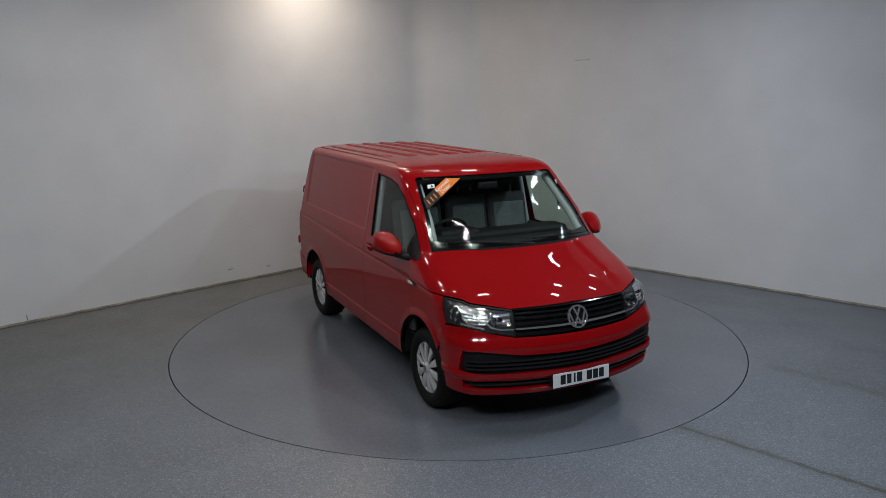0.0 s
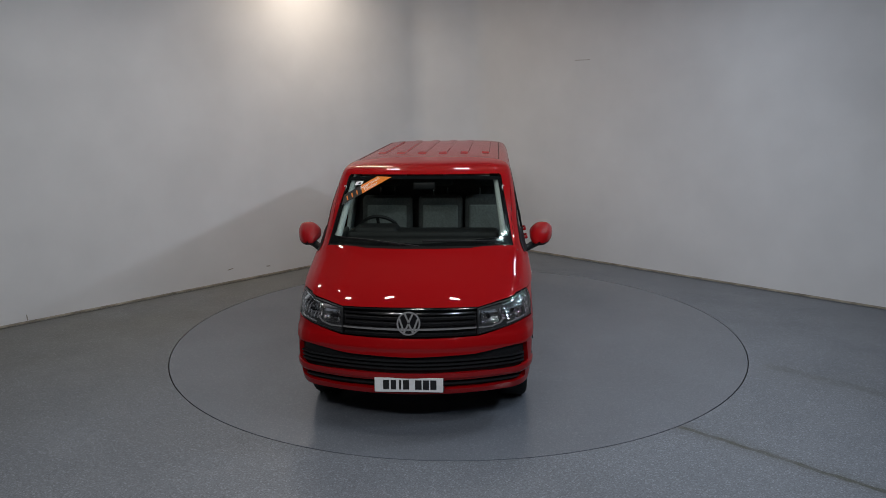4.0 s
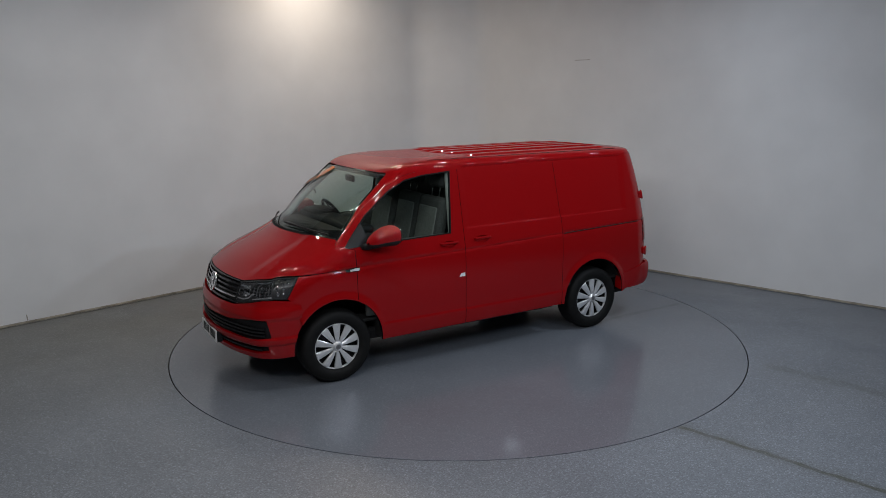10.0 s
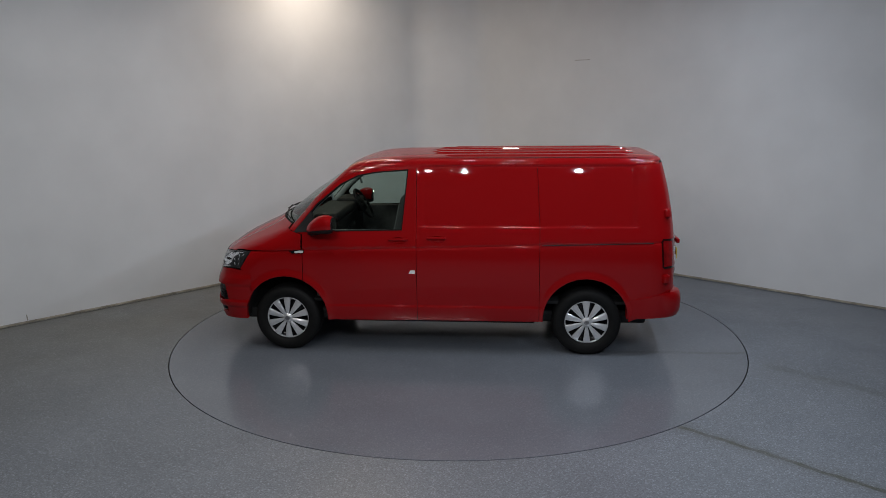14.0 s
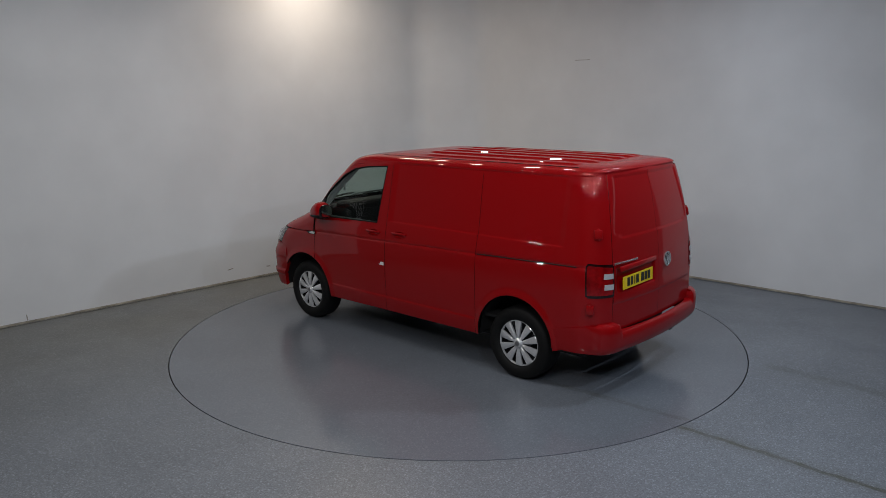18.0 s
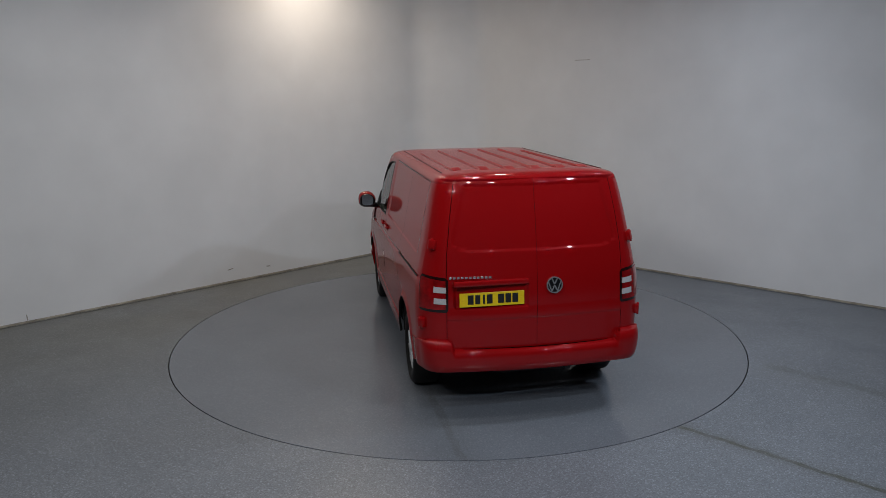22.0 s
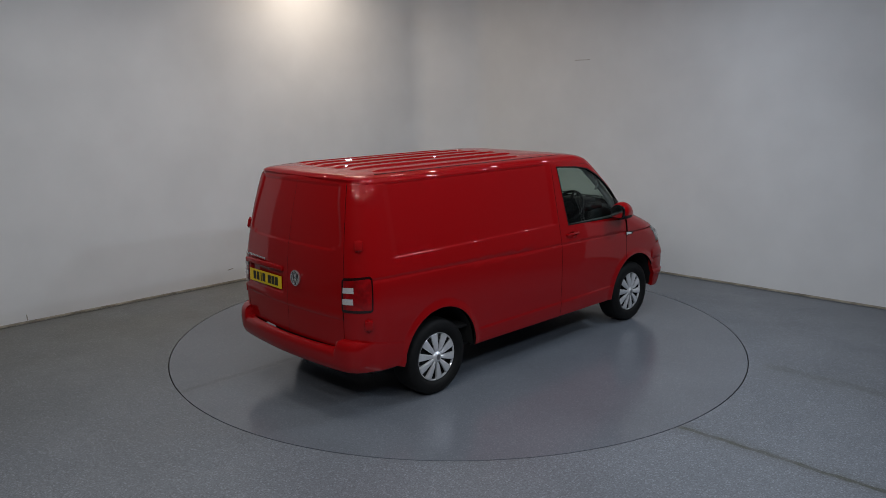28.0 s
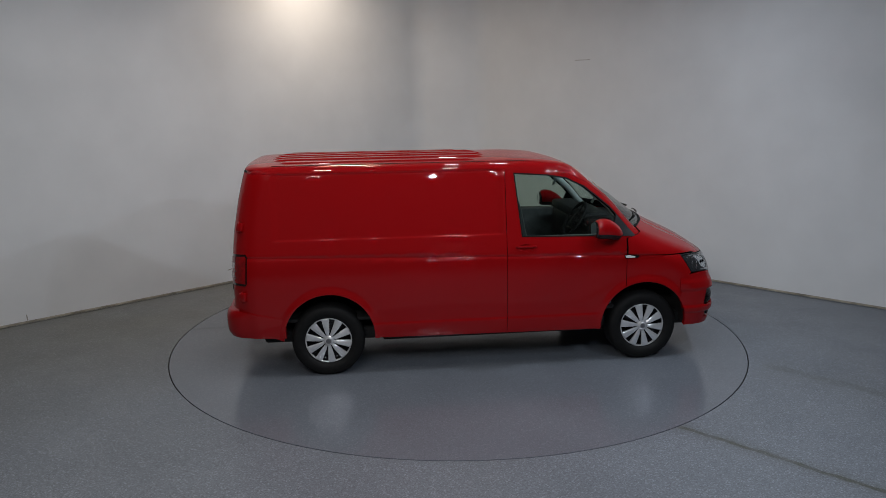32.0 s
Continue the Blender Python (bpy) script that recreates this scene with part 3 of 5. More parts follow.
        for li in p.loop_indices:
            custom.append(tuple(normals[me.loops[li].vertex_index]) if i < len(faces) else tuple(p.normal))
    me.normals_split_custom_set(custom)
    ob = new(name, me)
    ob.parent = parent
    if label:
        tagged(ob, label)
    return ob


van = new("van")
tagged(van, "glossy red panel van standing on the turntable", "van")


def smooth(a, b, x):
    t = max(0.0, min(1.0, (x - a) / (b - a)))
    return t * t * (3 - 2 * t)


HANDLES = ((0.343, 1.147), (-0.036, 1.160))


def handle_hole(skin, at):
    return [(skin.u("x", at[0] + 0.078 * math.cos(2 * math.pi * i / 14), at[1]), at[1] + 0.034 * math.sin(2 * math.pi * i / 14)) for i in range(14)]


ARCH_F, ARCH_R = (1.492, 0.362, 0.422), (-1.483, 0.375, 0.412)


def arch_poly(skin, arch, grow=0.0, n=26):
    x0, z0, r = arch
    rows = [(x0 + (r + grow) * math.cos(math.pi * i / n), z0 + (r + grow) * math.sin(math.pi * i / n)) for i in range(n + 1)]
    rows = [(x0 + r + grow, 0.1)] + rows + [(x0 - r - grow, 0.1)]
    return [(skin.u("x", x, max(z, 0.25)), z) for x, z in rows]


def belt(x):
    return 1.081 - 0.026 * x


def side_relief(p):
    """Pressed lines of the flanks: belt groove, sill step, flared arch lips and the blank window pressing."""
    x, z = p.x, p.z
    out = -0.009 * max(0.0, 1 - abs(z - belt(x)) / 0.010)
    out += 0.009 * (1 - smooth(0.478, 0.503, z)) * (smooth(-1.2, -0.9, x) - smooth(0.95, 1.12, x))
    for cx, cz, r in (ARCH_F, ARCH_R):
        dist = math.hypot(x - cx, z - cz)
        out += 0.014 * (1 - smooth(r + 0.0, r + 0.075, dist))
    dx = min(x + 1.945, 0.125 - x)
    dz = min(z - 1.276, 1.866 - z)
    out -= 0.010 * smooth(-0.03, 0.05, dx) * smooth(-0.004, 0.016, dz)
    return out


def slope_cuts(skin, x0, x1):
    got = []
    for off in (-0.010, 0.0, 0.010):
        got.append(((skin.u("x", x0, 1.08), belt(x0) + off), (skin.u("x", x1, 1.08), belt(x1) + off)))
    for z in (0.478, 0.490, 0.503, 1.272, 1.282, 1.292, 1.850, 1.860, 1.870):
        got.append(((0, z), (1, z)))
    return got


def upright_cuts(skin, xs):
    return [((skin.u("x", x, 1.5), 0), (skin.u("x", x, 1.5), 1)) for x in xs]


PRESS = (-1.975, -1.955, -1.935, -1.915, -1.895, 0.075, 0.095, 0.115, 0.135, 0.155)
WINDOW = [(0.25, 1.825), (0.56, 1.803), (0.74, 1.772), (0.91, 1.690), (1.02, 1.605), (1.16, 1.490), (1.385, 1.228), (0.31, 1.252)]
DOOR_TOP = [(0.165, 1.868), (0.56, 1.848), (0.76, 1.815), (0.94, 1.728), (1.055, 1.640), (1.20, 1.520), (1.44, 1.238)]


def front_x(rows):
    return [(CAB.u("x", x, z), z) for x, z in rows]


def rear_x(rows):
    return [(REAR.u("x", x, z), z) for x, z in rows]


def screen_edge(z):
    return 0.80 - 0.105 * (z - 1.285) / 0.54


ZS = (1.285, 1.40, 1.52, 1.64, 1.74, 1.822)


def build_skin():
    # bonnet
    edge = [("y", 0.0, 0.980), ("y", 0.30, 0.976), ("y", 0.53, 0.972), ("y", 0.69, 0.998), ("y", 0.80, 1.014), ("x", 2.00, 1.024), ("x", 1.93, 1.030),
            ("x", 1.842, 1.031), ("x", 1.44, 1.046), ("x", 1.312, 1.056), ("x", 1.312, 1.205), ("x", 1.42, 1.228), ("x", 1.455, 1.245),
            ("y", 0.80, 1.283), ("y", 0.65, 1.296), ("y", 0.30, 1.309), ("y", 0.0, 1.313)]
    swell = lambda p: 0.012 * smooth(0.50, 0.62, abs(p.y) + 0.10 * (2.3 - p.x)) * smooth(0.99, 1.06, p.z)
    panel("bonnet", FRONT, spots(FRONT, edge), RED, van, both=True, step=0.04, lift=swell, edge=SEAL_AND_GAP)
    # front bumper with its slots
    rows = [("y", 0.0, 0.318), ("y", 0.40, 0.318), ("y", 0.70, 0.322), ("x", 2.10, 0.325), ("x", 1.84, 0.325), ("x", 1.84, 0.822), ("x", 1.93, 0.832),
            ("x", 2.06, 0.846), ("y", 0.84, 0.842), ("y", 0.69, 0.803), ("y", 0.53, 0.770), ("y", 0.30, 0.765), ("y", 0.0, 0.763)]
    slot = spots(FRONT, [("y", 0.0, 0.506), ("y", 0.45, 0.500), ("x", 2.27, 0.508), ("x", 2.105, 0.522), ("x", 2.135, 0.676), ("y", 0.80, 0.682), ("y", 0.5, 0.640), ("y", 0.0, 0.626)])
    vent = spots(FRONT, [("y", 0.0, 0.366), ("y", 0.55, 0.362), ("x", 2.22, 0.374), ("x", 2.12, 0.388), ("x", 2.13, 0.446), ("y", 0.75, 0.446), ("y", 0.5, 0.440), ("y", 0.0, 0.444)])
    slot_l = [(-0.3, slot[0][1])] + slot + [(-0.3, slot[-1][1])]
    vent_l = [(-0.3, vent[0][1])] + vent + [(-0.3, vent[-1][1])]
    chin = lambda p: 0.012 * smooth(0.44, 0.47, p.z) * (1 - smooth(0.50, 0.53, p.z)) + 0.010 * smooth(0.655, 0.70, p.z) * (1 - smooth(0.74, 0.80, p.z))
    arch = arch_poly(FRONT, ARCH_F)
    bumper = panel("front_bumper", FRONT, spots(FRONT, rows), RED, van, both=True, step=0.045, holes=[slot_l, vent_l, arch], rim=0.04, lift=chin,
                   cuts=[((0, z), (1, z)) for z in (0.44, 0.455, 0.47, 0.5, 0.53, 0.655, 0.7, 0.74)])
    for name, poly, zs in (("lower_grille", slot, (0.532, 0.563, 0.594)), ("lower_intake", vent, (0.405,))):
        grow = shrink([(u, z) for u, z in poly], -0.02)
        grow = [(max(0.0, u), z) for u, z in grow]
        back = panel(name, FRONT, grow, BLACK_PLASTIC, bumper, both=True, step=0.08, d=-0.035, gap=0, rim=0, label="black plastic grille insert")
        for z in zs:
            top = max(u for u, zz in poly) - 0.05 - 0.12 * abs(z - 0.6)
            bar = [(0, z - 0.007), (top, z - 0.003), (top, z + 0.011), (0, z + 0.007)]
            panel("grille_bar", FRONT, bar, BLACK_PLASTIC, bumper, both=True, step=0.1, d=-0.006, gap=0, rim=0.028)
    # upper grille
    gp = spots(FRONT, [("y", 0.0, 0.764), ("y", 0.30, 0.766), ("y", 0.516, 0.772), ("y", 0.518, 0.970), ("y", 0.30, 0.974), ("y", 0.0, 0.978)])
    grille = panel("grille", FRONT, gp, BLACK_PLASTIC, van, both=True, step=0.09, d=-0.045, gap=0, rim=0, label="black slatted radiator grille")
    for z in (0.785, 0.862, 0.902, 0.940):
        bar = [(0, z - 0.009), (0.512, z - 0.007), (0.512, z + 0.007), (0, z + 0.009)]
        panel("grille_slat", FRONT, bar, GLOSS_BLACK, grille, both=True, step=0.1, d=-0.008, gap=0, rim=0.035)
    bar = [(0, 0.820), (0.514, 0.824), (0.514, 0.836), (0, 0.836)]
    panel("chrome_strip", FRONT, bar, BADGE, grille, both=True, step=0.06, d=0.004, gap=0, rim=0.03, label="chrome strip across the grille")
    bar = [(0, 0.966), (0.514, 0.962), (0.514, 0.969), (0, 0.975)]
    panel("grille_edge", FRONT, bar, GLOSS_BLACK, grille, both=True, step=0.06, d=0.002, gap=0, rim=0.03, label="black strip under the bonnet edge")
    # sides
    for s in (1, -1):
        # wing
        rows = [("x", 1.308, 0.60), ("x", 1.308, 1.054), ("x", 1.44, 1.043), ("x", 1.840, 1.029), ("x", 1.955, 0.848), ("x", 1.93, 0.834), ("x", 1.84, 0.824), ("x", 1.84, 0.60)]
        panel("front_wing", CAB, [(CAB.u(k, v, z), z) for k, v, z in rows], RED, van, s, holes=[arch_poly(CAB, ARCH_F)], cuts=slope_cuts(CAB, 1.3, 1.9)[:3], lift=side_relief, step=0.05, edge=SEAL_AND_GAP)
        # cab door with its window opening
        outline = [(0.165, 0.345), (1.305, 0.335)] + [(1.305, 1.205)] + DOOR_TOP[::-1]
        cuts = slope_cuts(CAB, 0.165, 1.3)
        door = panel("cab_door", CAB, front_x(outline), RED, van, s, holes=[arch_poly(CAB, ARCH_F), front_x(WINDOW), handle_hole(CAB, HANDLES[0])], cuts=cuts + upright_cuts(CAB, PRESS[5:]), lift=side_relief, step=0.055, edge=SEAL_AND_GAP)
        seal = shrink(front_x(WINDOW), -0.006)
        panel("window_seal", CAB, seal, SEAL_AND_GAP, door, s, d=0.002, holes=[shrink(front_x(WINDOW), 0.005)], rim=0.02, gap=0, label="black rubber window seal")
        pane = panel("window_pane", CAB, shrink(front_x(WINDOW), 0.004), GLASS, door, s, d=-0.012, rim=0, gap=0, label="clear greenish side glass")
        pane.visible_shadow = False
        sail = [(1.215, 1.422), (1.40, 1.215), (1.15, 1.235), (1.165, 1.25)]
        panel("mirror_sail", CAB, front_x(sail), BLACK_PLASTIC, door, s, d=0.006, rim=0.03, gap=0, label="black triangular mirror mount")
        # pillar between windscreen and door
        rows = [("y", 0.80, 1.277)] + [("y", screen_edge(z), z) for z in ZS] + [("y", 0.66, 1.852)]
        rows += [("x", x, z) for x, z in [(0.165, 1.872), (0.165, 1.868)] + DOOR_TOP[1:]] + [("x", 1.455, 1.247)]
        panel("windscreen_pillar", FRONT, spots(FRONT, rows), RED, van, s, step=0.05, edge=SEAL_AND_GAP)
        # flank behind the cab
        if s > 0:
            slide = [(0.163, 0.345), (0.163, 1.866), (-1.005, 1.866), (-1.034, 1.30), (-1.034, 0.95), (-1.034, 0.345)]
            cuts = slope_cuts(HIND, 0.16, -1.03)
            panel("sliding_door", HIND, spots(HIND, [("x", x, z) for x, z in slide]), RED, van, s, holes=[arch_poly(HIND, ARCH_R, 0.0), handle_hole(HIND, HANDLES[1])], cuts=cuts + upright_cuts(HIND, PRESS[5:]), lift=side_relief, step=0.055, edge=SEAL_AND_GAP)
            quarter = [(-1.036, 0.345), (-1.036, 1.30), (-1.007, 1.866), (-2.10, 1.866)]
        else:
            quarter = [(0.163, 0.345), (0.163, 1.866), (-2.10, 1.866)]
        tail = [("y", 0.642, 1.882), ("y", 0.69, 1.60), ("y", 0.722, 1.35), ("y", 0.735, 1.10), ("y", 0.735, 0.56), ("x", -2.2, 0.45), ("x", -1.9, 0.36)]
        body = spots(HIND, [("x", x, z) for x, z in quarter] + tail)
        panel("rear_quarter", HIND, body, RED, van, s, holes=[arch_poly(HIND, ARCH_R)], cuts=slope_cuts(HIND, 0.16, -2.2) + upright_cuts(HIND, PRESS), lift=side_relief, step=0.055, edge=SEAL_AND_GAP)
        # rear door
        rows = [("y", 0.0, 0.572), ("y", 0.733, 0.578), ("y", 0.733, 1.10), ("y", 0.720, 1.35), ("y", 0.688, 1.60), ("y", 0.640, 1.878), ("y", 0.0, 1.900)]

        def door_relief(p):
            y, z = abs(p.y), p.z
            edge = 0.690 - 0.11 * smooth(1.35, 1.90, z) - y
            out = -0.008 * smooth(0.0, 0.045, edge) * smooth(0, 0.03, z - 1.342 - 0.05 * smooth(0.55, 0.69, y)) * smooth(0, 0.03, 1.872 - z)
            out += 0.006 * smooth(0.805, 0.825, z) * (1 - smooth(0.84, 0.92, z))
            return out

        def recess(p):
            if s < 0:
                return door_relief(p)
            dip = smooth(0, 0.02, 0.665 - abs(p.y)) * smooth(0, 0.02, abs(p.y) - 0.065) * smooth(0, 0.02, p.z - 0.898) * smooth(0, 0.012, 1.115 - p.z)
            return door_relief(p) * (1 - dip) - 0.022 * dip

        zc = [((0, z), (1, z)) for z in (0.805, 0.815, 0.825, 0.84, 0.898, 0.908, 0.918, 1.103, 1.109, 1.115, 1.342, 1.352, 1.362, 1.372, 1.842, 1.852, 1.862, 1.872)]
        yc = [((y, 0), (y, 1)) for y in (0.065, 0.075, 0.085, 0.645, 0.655, 0.665)]
        for off in (0.0, 0.012, 0.024, 0.036, 0.048):
            yc.append(((REAR.u("y", 0.690 - off, 1.38), 1.38), (REAR.u("y", 0.640 - off, 1.61), 1.61)))
            yc.append(((REAR.u("y", 0.640 - off, 1.61), 1.61), (REAR.u("y", 0.580 - off, 1.90), 1.90)))
        panel("rear_door", REAR, spots(REAR, rows), RED, van, s, cuts=zc + yc, lift=recess, step=0.05, gap=0.0012, edge=SEAL_AND_GAP)
    # windscreen
    poly = [(0.0, 1.290), (0.30, 1.288)] + [(FRONT.u("y", screen_edge(z) - 0.004, z), z) for z in ZS] + [(FRONT.u("y", 0.40, 1.834), 1.834), (0.0, 1.838)]
    screen = panel("windscreen", FRONT, poly, GLASS, van, both=True, step=0.07, d=-0.006, rim=0, gap=0, label="clear raked windscreen with a dealer sticker")
    screen.visible_shadow = False
    inner = shrink([(u, z) for u, z in poly[2:-1]] + [(-0.2, 1.838), (-0.2, 1.258)], 0.028)
    inner = [(u, z + (0.055 if z < 1.33 else 0.0)) for u, z in inner]
    panel("windscreen_border", FRONT, poly, GLOSS_BLACK, screen, both=True, step=0.07, d=-0.010, rim=0, gap=0, holes=[inner], label="black border of the windscreen")
    # roof, from the gutter to the crown
    zs = [1.838, 1.850, 1.862, 1.874, 1.884, 1.893, 1.899, 1.9015, 1.906, 1.912, 1.918, 1.924, 1.929, 1.934, 1.938, 1.942, 1.945, 1.948, 1.951, 1.954, 1.957]
    bm = bmesh.new()
    rings = []

    def tuck(p):
        """How far the roof's edge lies inside the doors and flanks that lap over it."""
        if p.x < -1.95 and abs(p.y) < 0.70:
            return 0.022 if p.z < 1.9005 else 0.0
        return 0.010 if p.x < 0.1 and p.z < 1.868 else 0.0

    for z in zs:
        ring = []
        for skin, order in ((FRONT, 1), (REAR, -1)):
            lv = skin.level(max(z, 1.838))
            ye, lc, a = lv[5], lv[9], lv[7]
            us = [ye * i / 10 for i in range(10)] + [ye + lc * i / 12 for i in range(12)]
            us += [ye + lc + (a + 0.75) * i / 14 for i in range(14)] if skin is FRONT else [ye + lc + (a - 0.75) * i / 14 for i in range(14)]
            pts = [skin.point(u, z) - skin.normal(u, z) * tuck(skin.point(u, z)) for u in us]
            if skin is FRONT:
                half = pts
            else:
                half += pts[::-1]
        full = half + [Vector((p.x, -p.y, p.z)) for p in half[-2:0:-1]]
        ring = [bm.verts.new(p) for p in full]
        rings.append(ring)
    n = len(rings[0])
    for p, q in zip(rings, rings[1:]):
        for i in range(n):
            j = (i + 1) % n
            bm.faces.new((p[i], p[j], q[j], q[i]))
    bm.faces.new(rings[-1])
    bmesh.ops.triangulate(bm, faces=[f for f in bm.faces if len(f.verts) > 4])
    bmesh.ops.recalc_face_normals(bm, faces=bm.faces)
    roof = part("roof", bm, RED, van)
    return roof


def roof_height(x, y):
    lo, hi = 1.80, 1.957
    for _ in range(24):
        mid = (lo + hi) / 2
        skin = FRONT if x > -0.7 else REAR
        f, k, rx, ry, w, ye, p0, a, b, lc = skin.level(mid)
        xs = x * skin.way
        if abs(y) > w:
            ok = False
        elif abs(y) <= ye:
            ok = xs <= f - k * y * y
        else:
            ok = xs <= a + rx * math.sqrt(max(0, 1 - ((abs(y) - b) / ry) ** 2))
        lo, hi = (mid, hi) if ok else (lo, mid)
    return lo


roof = build_skin()


def build_ribs():
    for y0, x1, x0, w, h in ((-0.54, -0.08, -1.90, 0.085, 0.011), (-0.325, 0.05, -1.97, 0.09, 0.012), (-0.108, 0.08, -1.99, 0.09, 0.012), (0.108, 0.08, -1.99, 0.09, 0.012),
                             (0.325, 0.05, -1.97, 0.09, 0.012), (0.54, -0.08, -1.90, 0.085, 0.011)):
        bm = bmesh.new()
        rows, n = [], 26
        for i in range(n + 1):
            x = x0 + (x1 - x0) * i / n
            e = h * min(1.0, i * 1.0, (n - i) * 1.0)
            row = []
            for dy, k in ((-w / 2, -0.006), (-w / 2 + 0.008, 1), (0, 1.1), (w / 2 - 0.008, 1), (w / 2, -0.006)):
                zz = roof_height(x, y0 + dy)
                row.append(bm.verts.new((x, y0 + dy, zz + (e * k if k > 0 else -0.006))))
            rows.append(row)
        for p, q in zip(rows, rows[1:]):
            for i in range(4):
                bm.faces.new((p[i], q[i], q[i + 1], p[i + 1]))
        bmesh.ops.recalc_face_normals(bm, faces=bm.faces)
        if sum(f.normal.z for f in bm.faces) < 0:
            bmesh.ops.reverse_faces(bm, faces=bm.faces)
        part("roof_rib", sharpen(bm, 30), RED, roof)
    for s in (1, -1):
        pts = [(x, s * 0.675, roof_height(x, 0.675) + 0.001) for x in [0.42 - 0.125 * i for i in range(20)]]
        part("roof_channel", tube(pts, 0.003, 6), DARK, roof, "dark roof seam channel")


build_ribs()


# ---- the van: underbody and wheels ----
def build_underbody():
    bm = box_bm(4.15, 1.50, 0.12, (-0.02, 0, 0.345), 0.03)
    under = part("underbody", bm, DARK, van, "black underbody", False)
    for s in (1, -1):
        part("sill_rail", box_bm(1.95, 0.07, 0.08, (-0.02, s * 0.80, 0.335), 0.015), DARK, under)
    part("exhaust_silencer", revolve([(0.0, -0.35), (0.09, -0.34), (0.10, -0.30), (0.10, 0.30), (0.09, 0.34), (0.0, 0.35)], 20), DARK, under).location = (-1.95, -0.1, 0.30)
    for sx, (cx, cz, r) in ((1, ARCH_F), (-1, ARCH_R)):
        for s in (1, -1):
            bm = bmesh.new()
            rows = []
            for i in range(25):
                t = math.pi * (-0.02 + 1.04 * i / 24)
                row = []
                for y, rr in ((0.905, r + 0.004), (0.88, r + 0.012), (0.60, r + 0.012), (0.58, 0.05)):
                    row.append(bm.verts.new((cx + rr * math.cos(t), s * y, cz + rr * math.sin(t))))
                rows.append(row)
            for p, q in zip(rows, rows[1:]):
                for i in range(3):
                    bm.faces.new((p[i], p[i + 1], q[i + 1], q[i]))
            part("wheel_arch_liner", bm, DARK, under, "black wheel arch liner")
    # inner shell behind the shut lines
    for name, y in (("floor_pan", 0.0),):
        part(name, box_bm(3.9, 1.70, 0.03, (-0.25, y, 0.52), 0.005), DARK, under)
    edge = [(width_at(z) - 0.045, z) for z in (0.52, 0.8, 1.05, 1.28, 1.5, 1.7, 1.83, 1.87)]
    bm = flat_bm(edge + [(-y, z) for y, z in edge[::-1]], 0.02)
    part("bulkhead", bm, STEEL_DARK, van, "dark bulkhead behind the seats", False).matrix_local = pose(0.06, 0, 0, 90, 0, 90)
    bm = box_bm(0.05, 1.5, 0.55, (2.12, 0, 0.66), 0.02)
    part("radiator_panel", bm, DARK, van, "black panel behind the grille", False)
    bm = box_bm(0.5, 1.5, 0.02, (1.62, 0, 1.06), 0.005)
    part("cowl_tray", bm, DARK, van, "", False)


build_underbody()


def build_gap_backing():
    """Unseen dark sheets added behind door and panel gaps to keep them dark."""
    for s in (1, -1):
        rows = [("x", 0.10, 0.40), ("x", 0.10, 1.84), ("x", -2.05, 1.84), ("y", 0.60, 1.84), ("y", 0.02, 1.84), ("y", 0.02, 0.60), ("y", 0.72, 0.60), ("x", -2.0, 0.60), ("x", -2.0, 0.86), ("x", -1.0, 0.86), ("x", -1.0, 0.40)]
        panel("gap_backing", HIND, spots(HIND, rows), DARK, van, s, d=-0.034, rim=0, gap=0, step=0.2)
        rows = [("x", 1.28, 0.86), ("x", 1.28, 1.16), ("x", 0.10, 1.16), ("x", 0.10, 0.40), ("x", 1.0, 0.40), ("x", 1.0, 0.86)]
        panel("gap_backing", CAB, [(CAB.u(k, v, z), z) for k, v, z in rows], DARK, van, s, d=-0.034, rim=0, gap=0, step=0.2)


build_gap_backing()
WHEEL_R = 0.336


